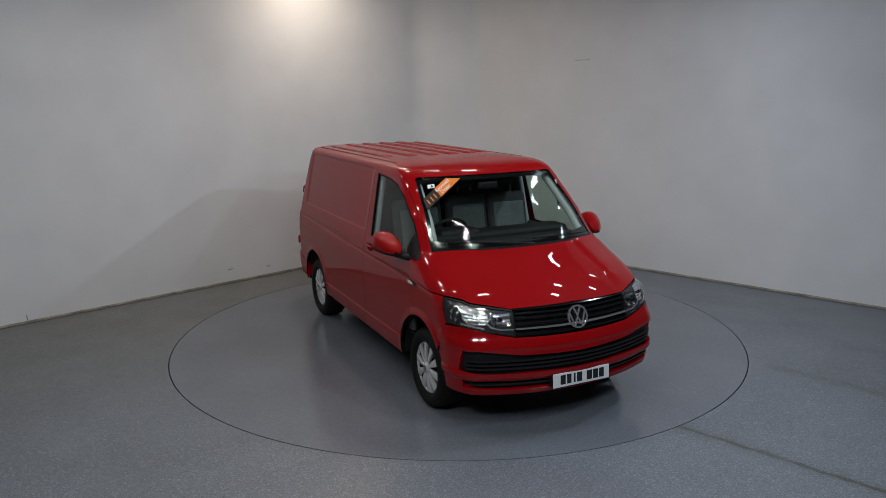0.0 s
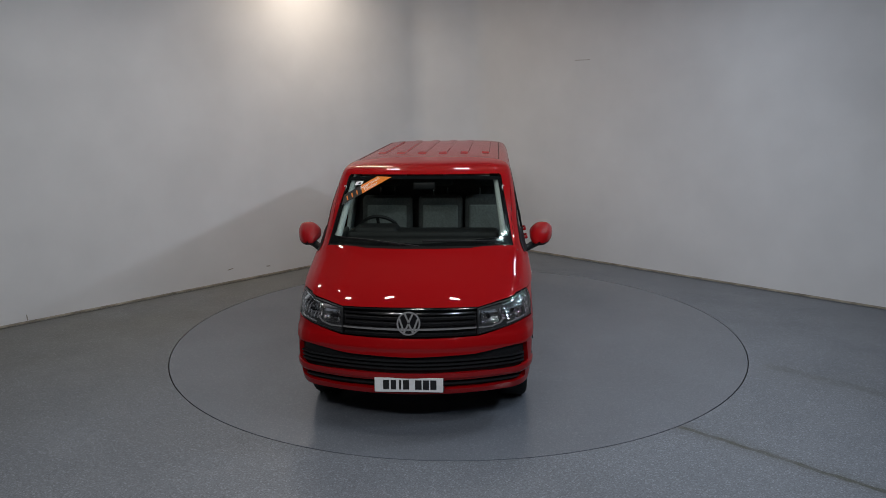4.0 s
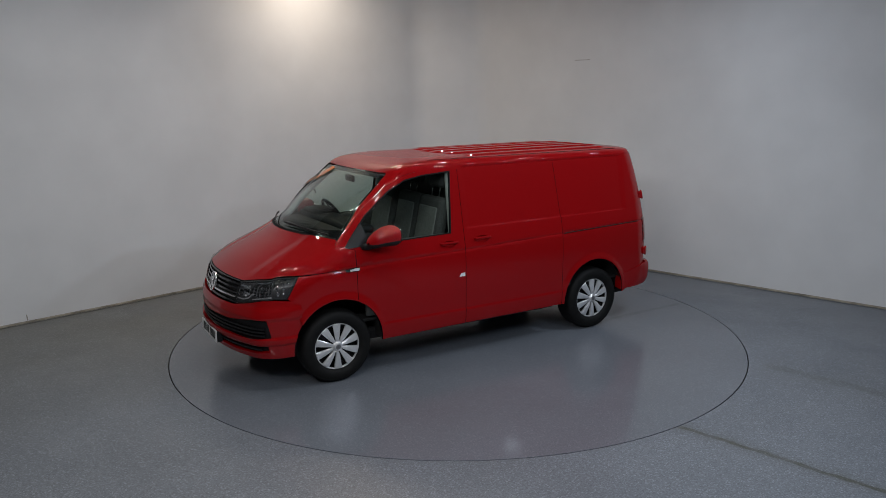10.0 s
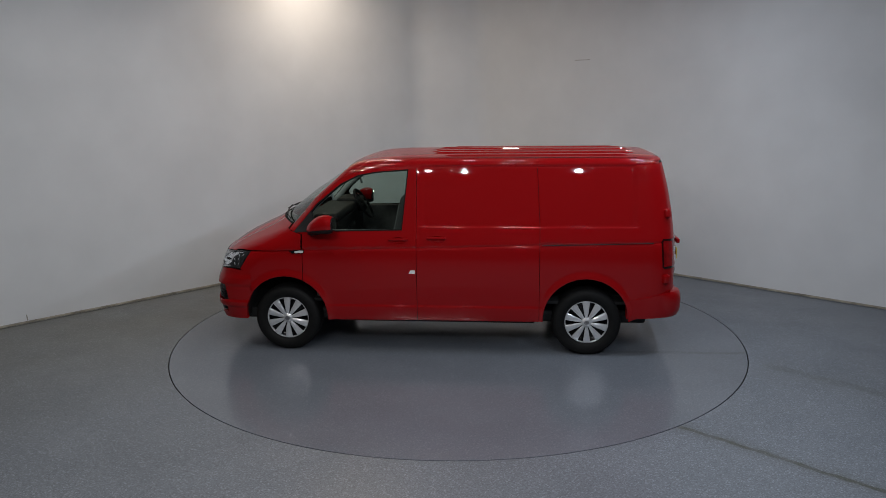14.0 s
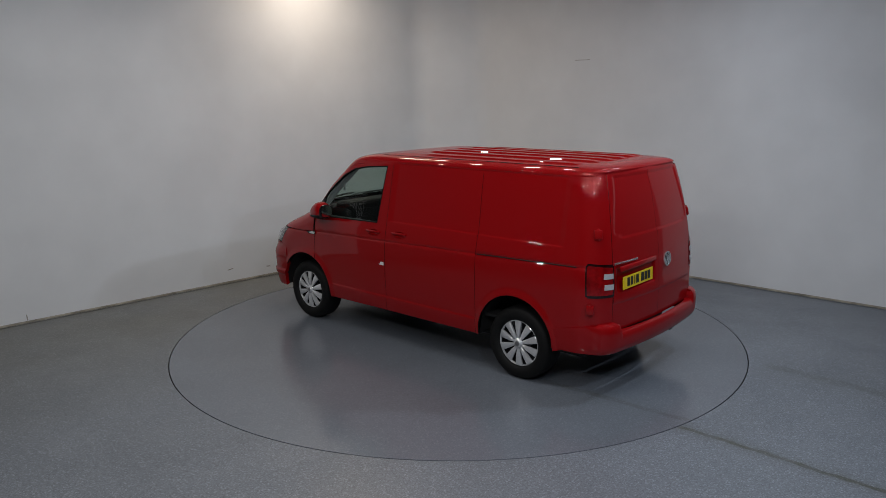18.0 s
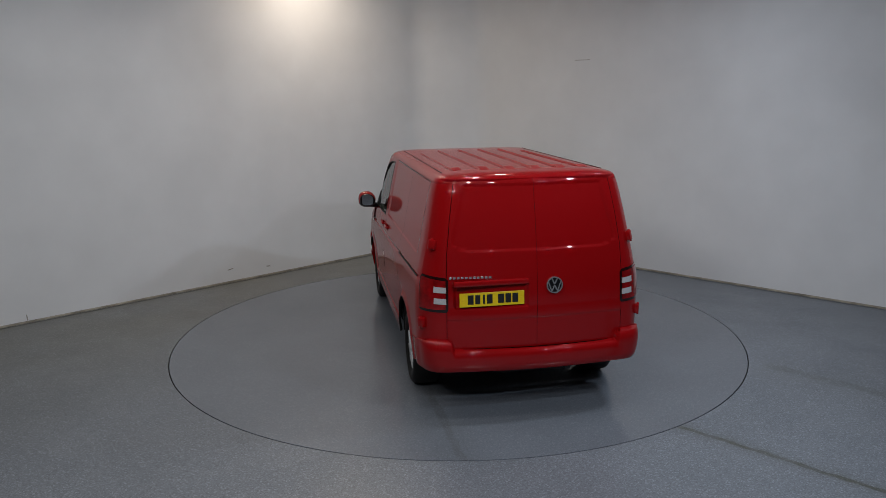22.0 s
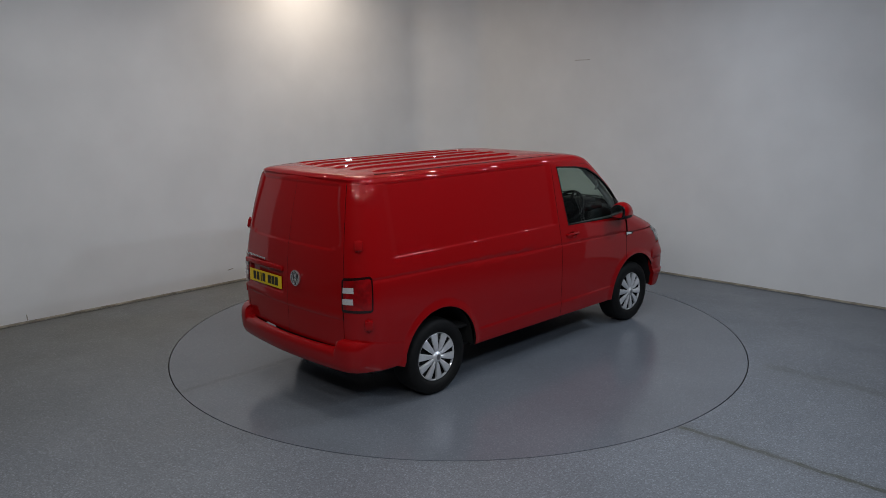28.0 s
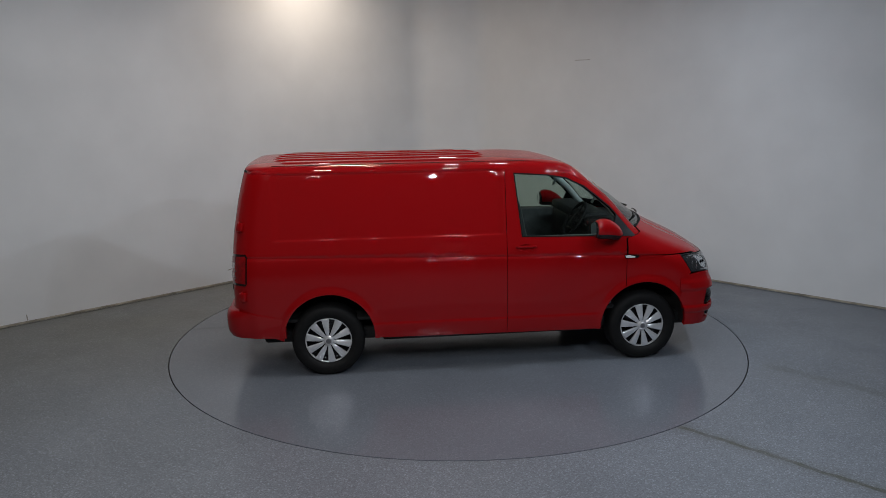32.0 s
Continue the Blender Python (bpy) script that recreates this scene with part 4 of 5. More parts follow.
def wheel_meshes():
    tyre = revolve([(0.205, -0.070), (0.212, -0.004), (0.224, 0.016), (0.258, 0.030), (0.298, 0.026), (0.322, 0.010), (0.333, -0.012), (0.336, -0.045), (0.336, -0.16),
                    (0.331, -0.19), (0.31, -0.21), (0.25, -0.215), (0.212, -0.20)], 64)
    bmesh.ops.recalc_face_normals(tyre, faces=tyre.faces)
    drum = revolve([(0.0, -0.055), (0.13, -0.055), (0.15, -0.060), (0.214, -0.050), (0.217, -0.02), (0.217, -0.19), (0.0, -0.19)], 48)
    bmesh.ops.recalc_face_normals(drum, faces=drum.faces)
    # cover: rim ring, hub, ten broad blades
    cover = revolve([(0.202, -0.016), (0.204, -0.002), (0.208, 0.003), (0.212, 0.002), (0.216, -0.004), (0.213, -0.02)], 72)
    bmesh.ops.recalc_face_normals(cover, faces=cover.faces)
    blade = bmesh.new()
    rows = []
    for r, half, y in ((0.034, 0.0092, 0.004), (0.050, 0.0130, 0.010), (0.09, 0.0205, 0.015), (0.14, 0.0275, 0.013), (0.180, 0.0330, 0.010), (0.204, 0.0360, 0.008), (0.212, 0.0365, 0.002)):
        row = []
        for k, dy in ((-1, -0.022), (-1, -0.004), (-0.80, 0.0), (-0.30, 0.001), (0.30, -0.001), (0.62, -0.005), (1, -0.009), (1, -0.022)):
            row.append(blade.verts.new((half * k, y + dy, r)))
        rows.append(row)
    for p, q in zip(rows, rows[1:]):
        for i in range(7):
            blade.faces.new((p[i], p[i + 1], q[i + 1], q[i]))
    bmesh.ops.recalc_face_normals(blade, faces=blade.faces)
    if sum(f.normal.y for f in blade.faces) < 0:
        bmesh.ops.reverse_faces(blade, faces=blade.faces)
    sharpen(blade, 25)
    cap = revolve([(0.0, 0.026), (0.030, 0.025), (0.036, 0.021), (0.038, 0.012), (0.047, 0.010), (0.050, 0.0)], 32)
    bmesh.ops.recalc_face_normals(cap, faces=cap.faces)
    disc = revolve([(0.0, 0.0275), (0.021, 0.0272), (0.024, 0.0255)], 24)
    return tyre, drum, cover, blade, cap, disc


def build_wheels():
    made = [(n, m) for n, m in zip(("tyre", "wheel", "wheel_cover", "cover_blade", "centre_cap", "cap_badge"), wheel_meshes())]
    meshes = {}
    mats = {"tyre": RUBBER, "wheel": GLOSS_BLACK, "wheel_cover": SILVER, "cover_blade": SILVER, "centre_cap": SILVER, "cap_badge": CAP_GREY}
    for n, bm in made:
        me = bpy.data.meshes.new(n)
        bm.to_mesh(me)
        bm.free()
        me.materials.append(mats[n])
        for p in me.polygons:
            p.use_smooth = True
        meshes[n] = me
    for x, s, turn in ((1.5, 1, 0), (1.5, -1, 11), (-1.5, 1, 2), (-1.5, -1, 7)):
        wheel = new("wheel", meshes["wheel"])
        wheel.parent = van
        wheel.matrix_local = pose(x, s * 0.886, WHEEL_R - 0.002, 0, 0, 0 if s > 0 else 180) @ pose(0, 0, 0, 0, turn, 0)
        tagged(wheel, "black steel wheel with a silver ten-spoke cover")
        for n, lab in (("tyre", "black tyre"), ("wheel_cover", "silver wheel cover ring"), ("centre_cap", "silver centre cap"), ("cap_badge", "dark round badge")):
            ob = new(n, meshes[n])
            ob.parent = wheel
            tagged(ob, lab)
        for k in range(10):
            ob = new("cover_blade", meshes["cover_blade"])
            ob.parent = wheel
            ob.matrix_local = pose(0, 0, 0, 0, 36 * k, 0)


build_wheels()


# ---- the van: lamps, bumper, plates, badges ----
def on_skin(skin, u, z, d=0.0, side=1, twist=0.0):
    """A frame on the skin: x rearwards along it, y up it, z outwards."""
    p, n = skin.point(u, z), skin.normal(u, z)
    if side < 0:
        p, n = Vector((p.x, -p.y, p.z)), Vector((n.x, -n.y, n.z))
    along = Vector((0, 0, 1)).cross(n).normalized()
    up = n.cross(along)
    m = Matrix((along, up, n)).transposed().to_4x4()
    return Matrix.Translation(p + n * d) @ m @ pose(0, 0, 0, 0, 0, twist)


HEAD = [("y", 0.520, 0.776), ("y", 0.69, 0.808), ("y", 0.82, 0.840), ("x", 2.06, 0.851), ("x", 1.956, 0.850), ("x", 1.842, 1.027), ("x", 1.93, 1.026), ("x", 2.00, 1.020), ("y", 0.80, 1.010),
        ("y", 0.69, 0.994), ("y", 0.520, 0.968)]


def ring_bm(r1, r2, depth, steps=36):
    bm = bmesh.new()
    for r in (1,):
        lo, hi, top, bot = [], [], [], []
        for i in range(steps):
            c, s = math.cos(2 * math.pi * i / steps), math.sin(2 * math.pi * i / steps)
            lo.append(bm.verts.new((r1 * c, r1 * s, 0)))
            hi.append(bm.verts.new((r1 * c, r1 * s, depth)))
            top.append(bm.verts.new((r2 * c, r2 * s, depth)))
            bot.append(bm.verts.new((r2 * c, r2 * s, 0)))
        for i in range(steps):
            j = (i + 1) % steps
            for a, b in ((lo, hi), (hi, top), (top, bot)):
                bm.faces.new((a[i], a[j], b[j], b[i]))
    bmesh.ops.recalc_face_normals(bm, faces=bm.faces)
    return sharpen(bm)


def bowl_bm(rx, ry, depth):
    bm = revolve([(0.02, -1.0), (0.35, -0.92), (0.65, -0.70), (0.88, -0.35), (1.0, 0.0)], 20)
    bmesh.ops.rotate(bm, cent=(0, 0, 0), matrix=Matrix.Rotation(radians(90), 3, "X"), verts=bm.verts)
    bmesh.ops.scale(bm, vec=(rx, ry, depth), verts=bm.verts)
    return bm


LAMP_GREY = material("lamp_bezel", (0.035, 0.036, 0.038), 0.3, 0.3, noise_scale=40, noise_amount=0.2)


def build_headlamps():
    poly = spots(FRONT, HEAD)
    for s in (1, -1):
        lamp = panel("headlamp", FRONT, shrink(poly, -0.004), LAMP_GREY, van, s, d=-0.048, rim=0, gap=0, label="clear headlamp in a black housing")
        wall = panel("lamp_housing", FRONT, shrink(poly, 0.001), BLACK_PLASTIC, lamp, s, d=-0.002, holes=[shrink(poly, 0.009)], rim=0.06, gap=0, label="black housing rim")
        lens = panel("lens", FRONT, shrink(poly, 0.003), LENS, lamp, s, d=0.003, rim=0, gap=0, label="clear lens")
        lens.visible_shadow = False
        # main and side reflectors: fluted dishes in a grey bezel
        bowls = []
        for name, yy, z, rx, ry, n in (("main_reflector", 0.800, 0.936, 0.128, 0.066, 7), ("inner_reflector", 0.615, 0.905, 0.068, 0.050, 4)):
            u = FRONT.u("y", yy, z)
            m = on_skin(FRONT, u, z, -0.010, s)
            shape = [(u + rx * a, z + ry * b) for a, b in (((-1.0, -0.55), (-0.7, -1.0), (0.55, -1.0), (1.0, -0.5), (1.05, 0.75), (0.8, 1.05), (-0.2, 0.98), (-0.9, 0.8)) if n > 4
                                                           else ((-1.0, -0.85), (-0.85, -1.0), (0.85, -1.0), (1.0, -0.85), (1.0, 0.95), (-1.0, 0.85)))]
            bowls.append(shape)
            heart = FRONT.point(u, z)

            def dish(p, heart=heart, reach=rx * 1.1):
                gap = Vector((p.x - heart.x, p.y - heart.y, p.z - heart.z))
                flat = math.hypot(gap.x, gap.y)
                flute = 0.0035 * abs(math.sin((flat if gap.y > 0 else -flat) * 95)) + 0.002 * abs(math.sin(gap.z * 110))
                return -0.034 * (1 - min(1.0, gap.length / reach) ** 2) + flute

            panel(name, FRONT, shape, REFLECTOR, lamp, s, d=-0.008, rim=0.03, gap=0, step=0.008, lift=dish, label="bright fluted reflector")
            bulb = part("bulb_shield", revolve([(0.0, 0.03), (0.010, 0.028), (0.014, 0.01), (0.014, -0.02)], 14), GLOSS_BLACK, lamp, "dark bulb shield")
            bulb.matrix_local = m @ pose(0, 0, -0.03, 90, 0, 0)
        panel("lamp_bezel", FRONT, shrink(poly, 0.008), LAMP_GREY, lamp, s, d=-0.014, holes=[shrink(b, -0.001) for b in bowls], rim=0.012, gap=0, step=0.05, label="grey plastic bezel")
        strip = spots(FRONT, [("y", 0.525, 0.822), ("y", 0.63, 0.824), ("y", 0.70, 0.846), ("y", 0.735, 0.888), ("y", 0.722, 0.890), ("y", 0.690, 0.856), ("y", 0.625, 0.835), ("y", 0.525, 0.834)])
        panel("light_strip", FRONT, strip, BADGE, lamp, s, d=-0.010, rim=0.02, gap=0, label="bright strip along the headlamp's foot")
        facets = spots(FRONT, [("x", 2.045, 0.868), ("x", 1.985, 0.880), ("x", 1.908, 1.000), ("x", 1.955, 1.002), ("x", 2.00, 0.998), ("x", 2.040, 0.930)])
        panel("outer_reflector", FRONT, facets, REFLECTOR, lamp, s, d=-0.009, rim=0.02, gap=0, step=0.008, lift=lambda p: -0.006 * abs(math.sin(p.x * 62)) - 0.004 * abs(math.sin(p.z * 70)), label="bright outer facets")
        ledge = spots(FRONT, [("y", 0.745, 0.838), ("y", 0.82, 0.853), ("x", 2.075, 0.862), ("x", 2.080, 0.876), ("y", 0.82, 0.866), ("y", 0.745, 0.850)])
        panel("foot_ledge", FRONT, ledge, BADGE, lamp, s, d=-0.008, rim=0.02, gap=0, label="bright ledge under the reflector")
        upper = spots(FRONT, [("y", 0.70, 0.986), ("y", 0.80, 1.002), ("x", 2.00, 1.010), ("x", 1.93, 1.014), ("x", 1.94, 1.007), ("x", 2.00, 1.003), ("y", 0.80, 0.995), ("y", 0.70, 0.979)])
        panel("brow_strip", FRONT, upper, REFLECTOR, lamp, s, d=-0.010, rim=0.02, gap=0, label="bright brow above the reflector")
    # rear lamps
    rows = [("y", 0.735, 0.880), ("y", 0.722, 0.895), ("y", 0.718, 1.135), ("y", 0.745, 1.156), ("x", -2.200, 1.172), ("x", -2.185, 1.15), ("x", -2.200, 0.900), ("x", -2.22, 0.885)]
    poly = spots(REAR, rows)
    for s in (1, -1):
        lamp = panel("tail_lamp", REAR, poly, DARK_RED_LENS, van, s, d=0.004, rim=0.03, gap=0, step=0.04, label="red tail lamp with two clear bars")
        body = spots(REAR, [("y", 0.738, 0.898), ("y", 0.733, 1.136), ("x", -2.204, 1.160), ("x", -2.191, 1.142), ("x", -2.206, 0.900)])
        panel("red_lens", REAR, shrink(body, 0.006), RED_LENS, lamp, s, d=0.008, rim=0.01, gap=0, step=0.03, label="bright red lens")
        for lo, hi in ((1.036, 1.080), (0.946, 0.990)):
            bar = spots(REAR, [("y", 0.738, lo), ("y", 0.738, hi), ("y", 0.825, hi + 0.006), ("y", 0.83, lo + 0.004)])
            panel("clear_lens", REAR, bar, WHITE_LENS, lamp, s, d=0.011, rim=0.01, gap=0, step=0.02, label="clear white lens bar")


build_headlamps()


def build_rear():
    def bulge(p):
        z = p.z
        tall = 0.105 + (0.078 * smooth(0.665, 0.690, abs(p.y)) if z > 0.475 else 0.0)
        # rounded below, a flat ledge with a tight edge above
        power = 3.6 if z > 0.475 else 2.0
        k = max(0.0, 1 - abs((z - 0.475) / tall) ** power) ** (1 / power)
        grow = smooth(1.88, 2.2, -p.x)
        grow = 0.12 * grow + 0.88 * smooth(2.18, 2.34, -p.x)
        return 0.005 + (0.085 * k - 0.01) * grow

    rows = [("y", 0.0, 0.405), ("y", 0.75, 0.410), ("x", -2.25, 0.400), ("x", -1.878, 0.385), ("x", -1.878, 0.565), ("x", -2.10, 0.615), ("x", -2.30, 0.660), ("y", 0.74, 0.664), ("y", 0.69, 0.640), ("y", 0.65, 0.580), ("y", 0.0, 0.578)]
    cuts = [((0, z), (1, z)) for z in (0.42, 0.435, 0.455, 0.475, 0.495, 0.515, 0.535, 0.55, 0.56, 0.568, 0.574, 0.59, 0.605, 0.62, 0.635, 0.645, 0.652, 0.658)]
    cuts += [((u, 0), (u, 1)) for y in (0.655, 0.665, 0.672, 0.680, 0.690, 0.72) for u in (REAR.u("y", y, 0.58), -REAR.u("y", y, 0.58))]
    bumper = panel("rear_bumper", REAR, spots(REAR, rows), RED, van, both=True, step=0.05, lift=bulge, cuts=cuts, rim=0.09, gap=0)
    part("tow_cover", box_bm(0.04, 0.06, 0.03, (-2.40, -0.25, 0.385), 0.008), BLACK_PLASTIC, bumper, "small black fitting under the bumper")
    # hinges of the rear doors
    for s in (1, -1):
        for z in (1.405, 0.785):
            u = REAR.u("x", -2.235, z)
            m = on_skin(REAR, u, z, 0.0, s)
            ob = part("door_hinge", box_bm(0.066, 0.080, 0.042, (0, 0, 0.010), 0.009), RED, van, "red painted door hinge")
            ob.matrix_local = m
            pin = part("hinge_pin", revolve([(0.0, -0.05), (0.009, -0.05), (0.009, 0.05), (0.0, 0.05)], 12), RED, ob)
            pin.location = (0.0, 0, 0.022)
    # grip above the plate
    bm = box_bm(0.034, 0.60, 0.045, (0, 0, 0), 0.012, 3)
    ob = part("tailgate_grip", bm, RED, van, "red handle strip above the number plate")
    ob.matrix_local = pose(-2.384, 0.372, 1.110, 0, 3, 0)
    # name strip: plain bars
    for k in range(11):
        w = 0.021
        ob = part("name_bar", box_bm(0.010, w, 0.018, (0, 0, 0), 0.002), BADGE, van, "chrome lettering drawn as plain bars")
        ob.matrix_local = pose(REAR.point(0.69 - 0.031 * k, 1.153).x - 0.004, 0.690 - 0.031 * k, 1.153, 0, 4, 0)


build_rear()


def build_plate(m, back):
    plate = part("number_plate", box_bm(0.52, 0.111, 0.008, (0, 0, 0), 0.003), PLATE_YELLOW if back else PLATE_WHITE, van,
                 "yellow rear number plate" if back else "white front number plate", False)
    plate.matrix_local = m
    for x, w in ((-0.172, 0.046), (-0.116, 0.040), (-0.066, 0.016), (-0.020, 0.046), (0.072, 0.050), (0.130, 0.046), (0.186, 0.046)):
        part("plate_bar", box_bm(w, 0.074, 0.003, (x, 0.002, 0.0045), 0.001), INK, plate, "black plain bar", False)
    for k in (-1, 1):
        part("plate_screw", revolve([(0.0, 0.0075), (0.004, 0.007), (0.006, 0.004)], 10), PLATE_YELLOW if back else PLATE_WHITE, plate).matrix_local = pose(k * 0.236, 0, 0, 90, 0, 0)
    return plate


def facing(x, y, z, forward, lean=0.0):
    """A frame that faces the van's front (or back): x across, y up, z out."""
    return pose(x, y, z) @ pose(0, 0, 0, 90 - lean, 0, 90 if forward else -90)


build_plate(facing(2.415, 0, 0.413, True, 2), False)
build_plate(facing(-2.383, 0.366, 0.980, False, 2), True)
part("plate_holder", box_bm(0.05, 0.53, 0.10, (2.383, 0, 0.408), 0.008), BLACK_PLASTIC, van, "black plate holder", False)


def build_badge(m, r):
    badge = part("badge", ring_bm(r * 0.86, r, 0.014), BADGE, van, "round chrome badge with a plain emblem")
    badge.matrix_local = m
    bm = bmesh.new()
    bmesh.ops.create_circle(bm, cap_ends=True, segments=32, radius=r * 0.86)
    disc = part("badge_disc", bm, GLOSS_BLACK, badge, "black disc", False)
    disc.location = (0, 0, 0.004)
    for (ax, ay), (bx, by) in (((-0.34, 0.80), (0.0, 0.08)), ((0.34, 0.80), (0.0, 0.08)), ((-0.78, 0.40), (-0.36, -0.76)), ((0.78, 0.40), (0.36, -0.76)),
                               ((-0.36, -0.76), (0.0, -0.02)), ((0.36, -0.76), (0.0, -0.02))):
        way = Vector((bx - ax, by - ay, 0)).normalized() * 0.075
        pts = [(ax - way.y, ay + way.x), (ax + way.y, ay - way.x), (bx + way.y, by - way.x), (bx - way.y, by + way.x)]
        part("emblem_bar", flat_bm([(x * r, y * r) for x, y in pts], 0.010 + 0.001 * (ax < 0)), BADGE, badge, "", False)
    return badge


build_badge(facing(2.340, 0, 0.872, True, 16), 0.090)
build_badge(facing(-2.391, -0.138, 1.068, False, 4), 0.066)


def build_side_fittings():
    for s in (1, -1):
        # mirror: a drop-shaped shell, blunt towards the back
        def slice_at(x, cy, cz, hy, hz, lo, hi, n):
            out = []
            for i in range(n + 1):
                a = radians(lo + (hi - lo) * i / n)
                c, d = math.cos(a), math.sin(a)
                y, z = hy * math.copysign(abs(c) ** 0.78, c), hz * math.copysign(abs(d) ** 0.78, d)
                if z > 0 and y < 0:
                    z *= 1 - 0.42 * (y / hy) ** 2
                sweep = 0.34 * min(1.0, max(0.0, (x - 0.95) / 0.12))
                out.append((0.9 * (x - 1.08) - sweep * 0.84 * y, s * (cy + 0.84 * y - 1.09), cz + 0.86 * z - 1.335))
            return out

        cuts = ((1.240, 1.066, 1.278, 0.012, 0.010), (1.230, 1.068, 1.283, 0.046, 0.032), (1.200, 1.075, 1.298, 0.080, 0.058), (1.15, 1.082, 1.317, 0.102, 0.082),
                (1.09, 1.087, 1.332, 0.116, 0.100), (1.03, 1.090, 1.338, 0.122, 0.108), (0.985, 1.090, 1.337, 0.120, 0.105), (0.955, 1.090, 1.334, 0.112, 0.094), (0.940, 1.090, 1.332, 0.102, 0.082))

        def shell(lo, hi, n, grow=0.0):
            bm = bmesh.new()
            rows = [[bm.verts.new(p) for p in slice_at(x, cy, cz, hy + grow, hz + grow, lo, hi, n)] for x, cy, cz, hy, hz in cuts]
            for p, q in zip(rows, rows[1:]):
                for i in range(n):
                    bm.faces.new((p[i], p[i + 1], q[i + 1], q[i]) if s > 0 else (p[i], q[i], q[i + 1], p[i + 1]))
            bmesh.ops.recalc_face_normals(bm, faces=bm.faces)
            if sum((f.calc_center_median() - Vector((0, 0, -0.01))).dot(f.normal) for f in bm.faces) < 0:
                bmesh.ops.reverse_faces(bm, faces=bm.faces)
            return bm

        mirror = part("door_mirror", shell(-20, 200, 20), RED, van, "red door mirror with a black foot")
        mirror.matrix_local = pose(1.08, s * 1.052, 1.325)
        part("mirror_shell", shell(199, 341, 14, 0.001), BLACK_PLASTIC, mirror, "black lower shell")
        bm = bmesh.new()
        rim = [[bm.verts.new(p) for p in slice_at(x, 1.090, 1.332, hy, hz, 0, 345, 23)] for x, hy, hz in ((0.946, 0.106, 0.087), (0.936, 0.103, 0.084), (0.930, 0.098, 0.079), (0.934, 0.092, 0.073))]
        for p, q in zip(rim, rim[1:]):
            for i in range(24):
                bm.faces.new((p[i], p[(i + 1) % 24], q[(i + 1) % 24], q[i]))
        bm.faces.new(rim[-1])
        bmesh.ops.recalc_face_normals(bm, faces=bm.faces)
        part("mirror_back", bm, GLOSS_BLACK, mirror, "black mirror frame")
        pts = [(0.065 * math.copysign(abs(math.cos(a)) ** 0.5, math.cos(a)), 0.062 * math.copysign(abs(math.sin(a)) ** 0.5, math.sin(a))) for a in [2 * math.pi * i / 28 for i in range(28)]]
        pts = [(x, y * (1 - 0.40 * (x * s / 0.065) ** 2) if y > 0 and x * s > 0 else y) for x, y in pts]
        part("mirror_glass", flat_bm(pts, 0.003), CHROME, mirror, "mirror glass", False).matrix_local = pose(-0.1375, 0, 0, 90, 0, -90 - 4 * s)
        arm = part("mirror_arm", tube([(0.155, -s * 0.17, -0.110), (0.12, -s * 0.12, -0.100), (0.06, -s * 0.07, -0.085), (0.02, -s * 0.02, -0.070)], 0.032, 10), BLACK_PLASTIC, mirror, "black mirror arm")
        # handles
        for x, z in HANDLES if s > 0 else HANDLES[:1]:
            m = on_skin(CAB, CAB.u("x", x, z), z, 0, s)
            bowl = part("handle_bowl", bowl_bm(0.080, 0.036, 0.026), RED, van, "red handle recess")
            bowl.matrix_local = m @ pose(0, 0, -0.001)
            grip = part("door_handle", box_bm(0.185, 0.022, 0.020, (0, 0, 0.022), 0.009, 3), RED, van, "red painted door handle")
            grip.matrix_local = m @ pose(0, 0.012, 0, 0, 0, 0)
            for k in (-1, 1):
                part("handle_foot", box_bm(0.028, 0.022, 0.034, (k * 0.082, 0, 0.008), 0.007, 2), RED, grip)
        # side repeater
        z = 1.033
        m = on_skin(CAB, CAB.u("x", 1.355, z), z, 0.004, s)
        rep = part("side_repeater", flat_bm([(-0.075, 0.004), (-0.05, -0.014), (0.065, -0.016), (0.075, 0.016), (0.03, 0.018)], 0.008), GLOSS_BLACK, van, "black side repeater with clear lens", False)
        rep.matrix_local = m if s > 0 else m @ Matrix.Scale(-1, 4, (1, 0, 0)) @ pose(0, 0, 0)
        lensob = part("repeater_lens", flat_bm([(-0.025, 0.002), (-0.02, -0.010), (0.062, -0.012), (0.070, 0.012), (0.025, 0.013)], 0.013), AMBER, rep, "clear repeater lens", False)
    # sliding-door rail and fuel sticker
    m = on_skin(REAR, REAR.u("x", -1.58, 1.121), 1.121, 0.0, 1) @ pose(0, 0, 0, 0, 0, 1.5)
    part("slide_rail", box_bm(1.06, 0.008, 0.014, (0, 0, -0.001), 0.004), DARK, van, "dark slot of the sliding door rail").matrix_local = m
    flap = [("x", 0.272, 0.692), ("x", 0.172, 0.692), ("x", 0.172, 0.862), ("x", 0.272, 0.862)]
    panel("fuel_flap", CAB, [(CAB.u(k, v, z), z) for k, v, z in flap], RED, van, 1, d=0.0022, rim=0.004, gap=0.001, edge=SEAL_AND_GAP)
    m = on_skin(CAB, CAB.u("x", 0.208, 0.84), 0.84, 0.0035, 1)
    part("fuel_sticker", flat_bm([(-0.034, -0.017), (0.030, -0.018), (0.030, 0.017), (-0.016, 0.016)], 0.0015), WHITE, van, "small white paper sticker", False).matrix_local = m
    # wipers and cowl
    rows = [("y", 0.0, 1.309), ("y", 0.35, 1.305), ("y", 0.78, 1.286), ("y", 0.78, 1.298), ("y", 0.35, 1.318), ("y", 0.0, 1.324)]
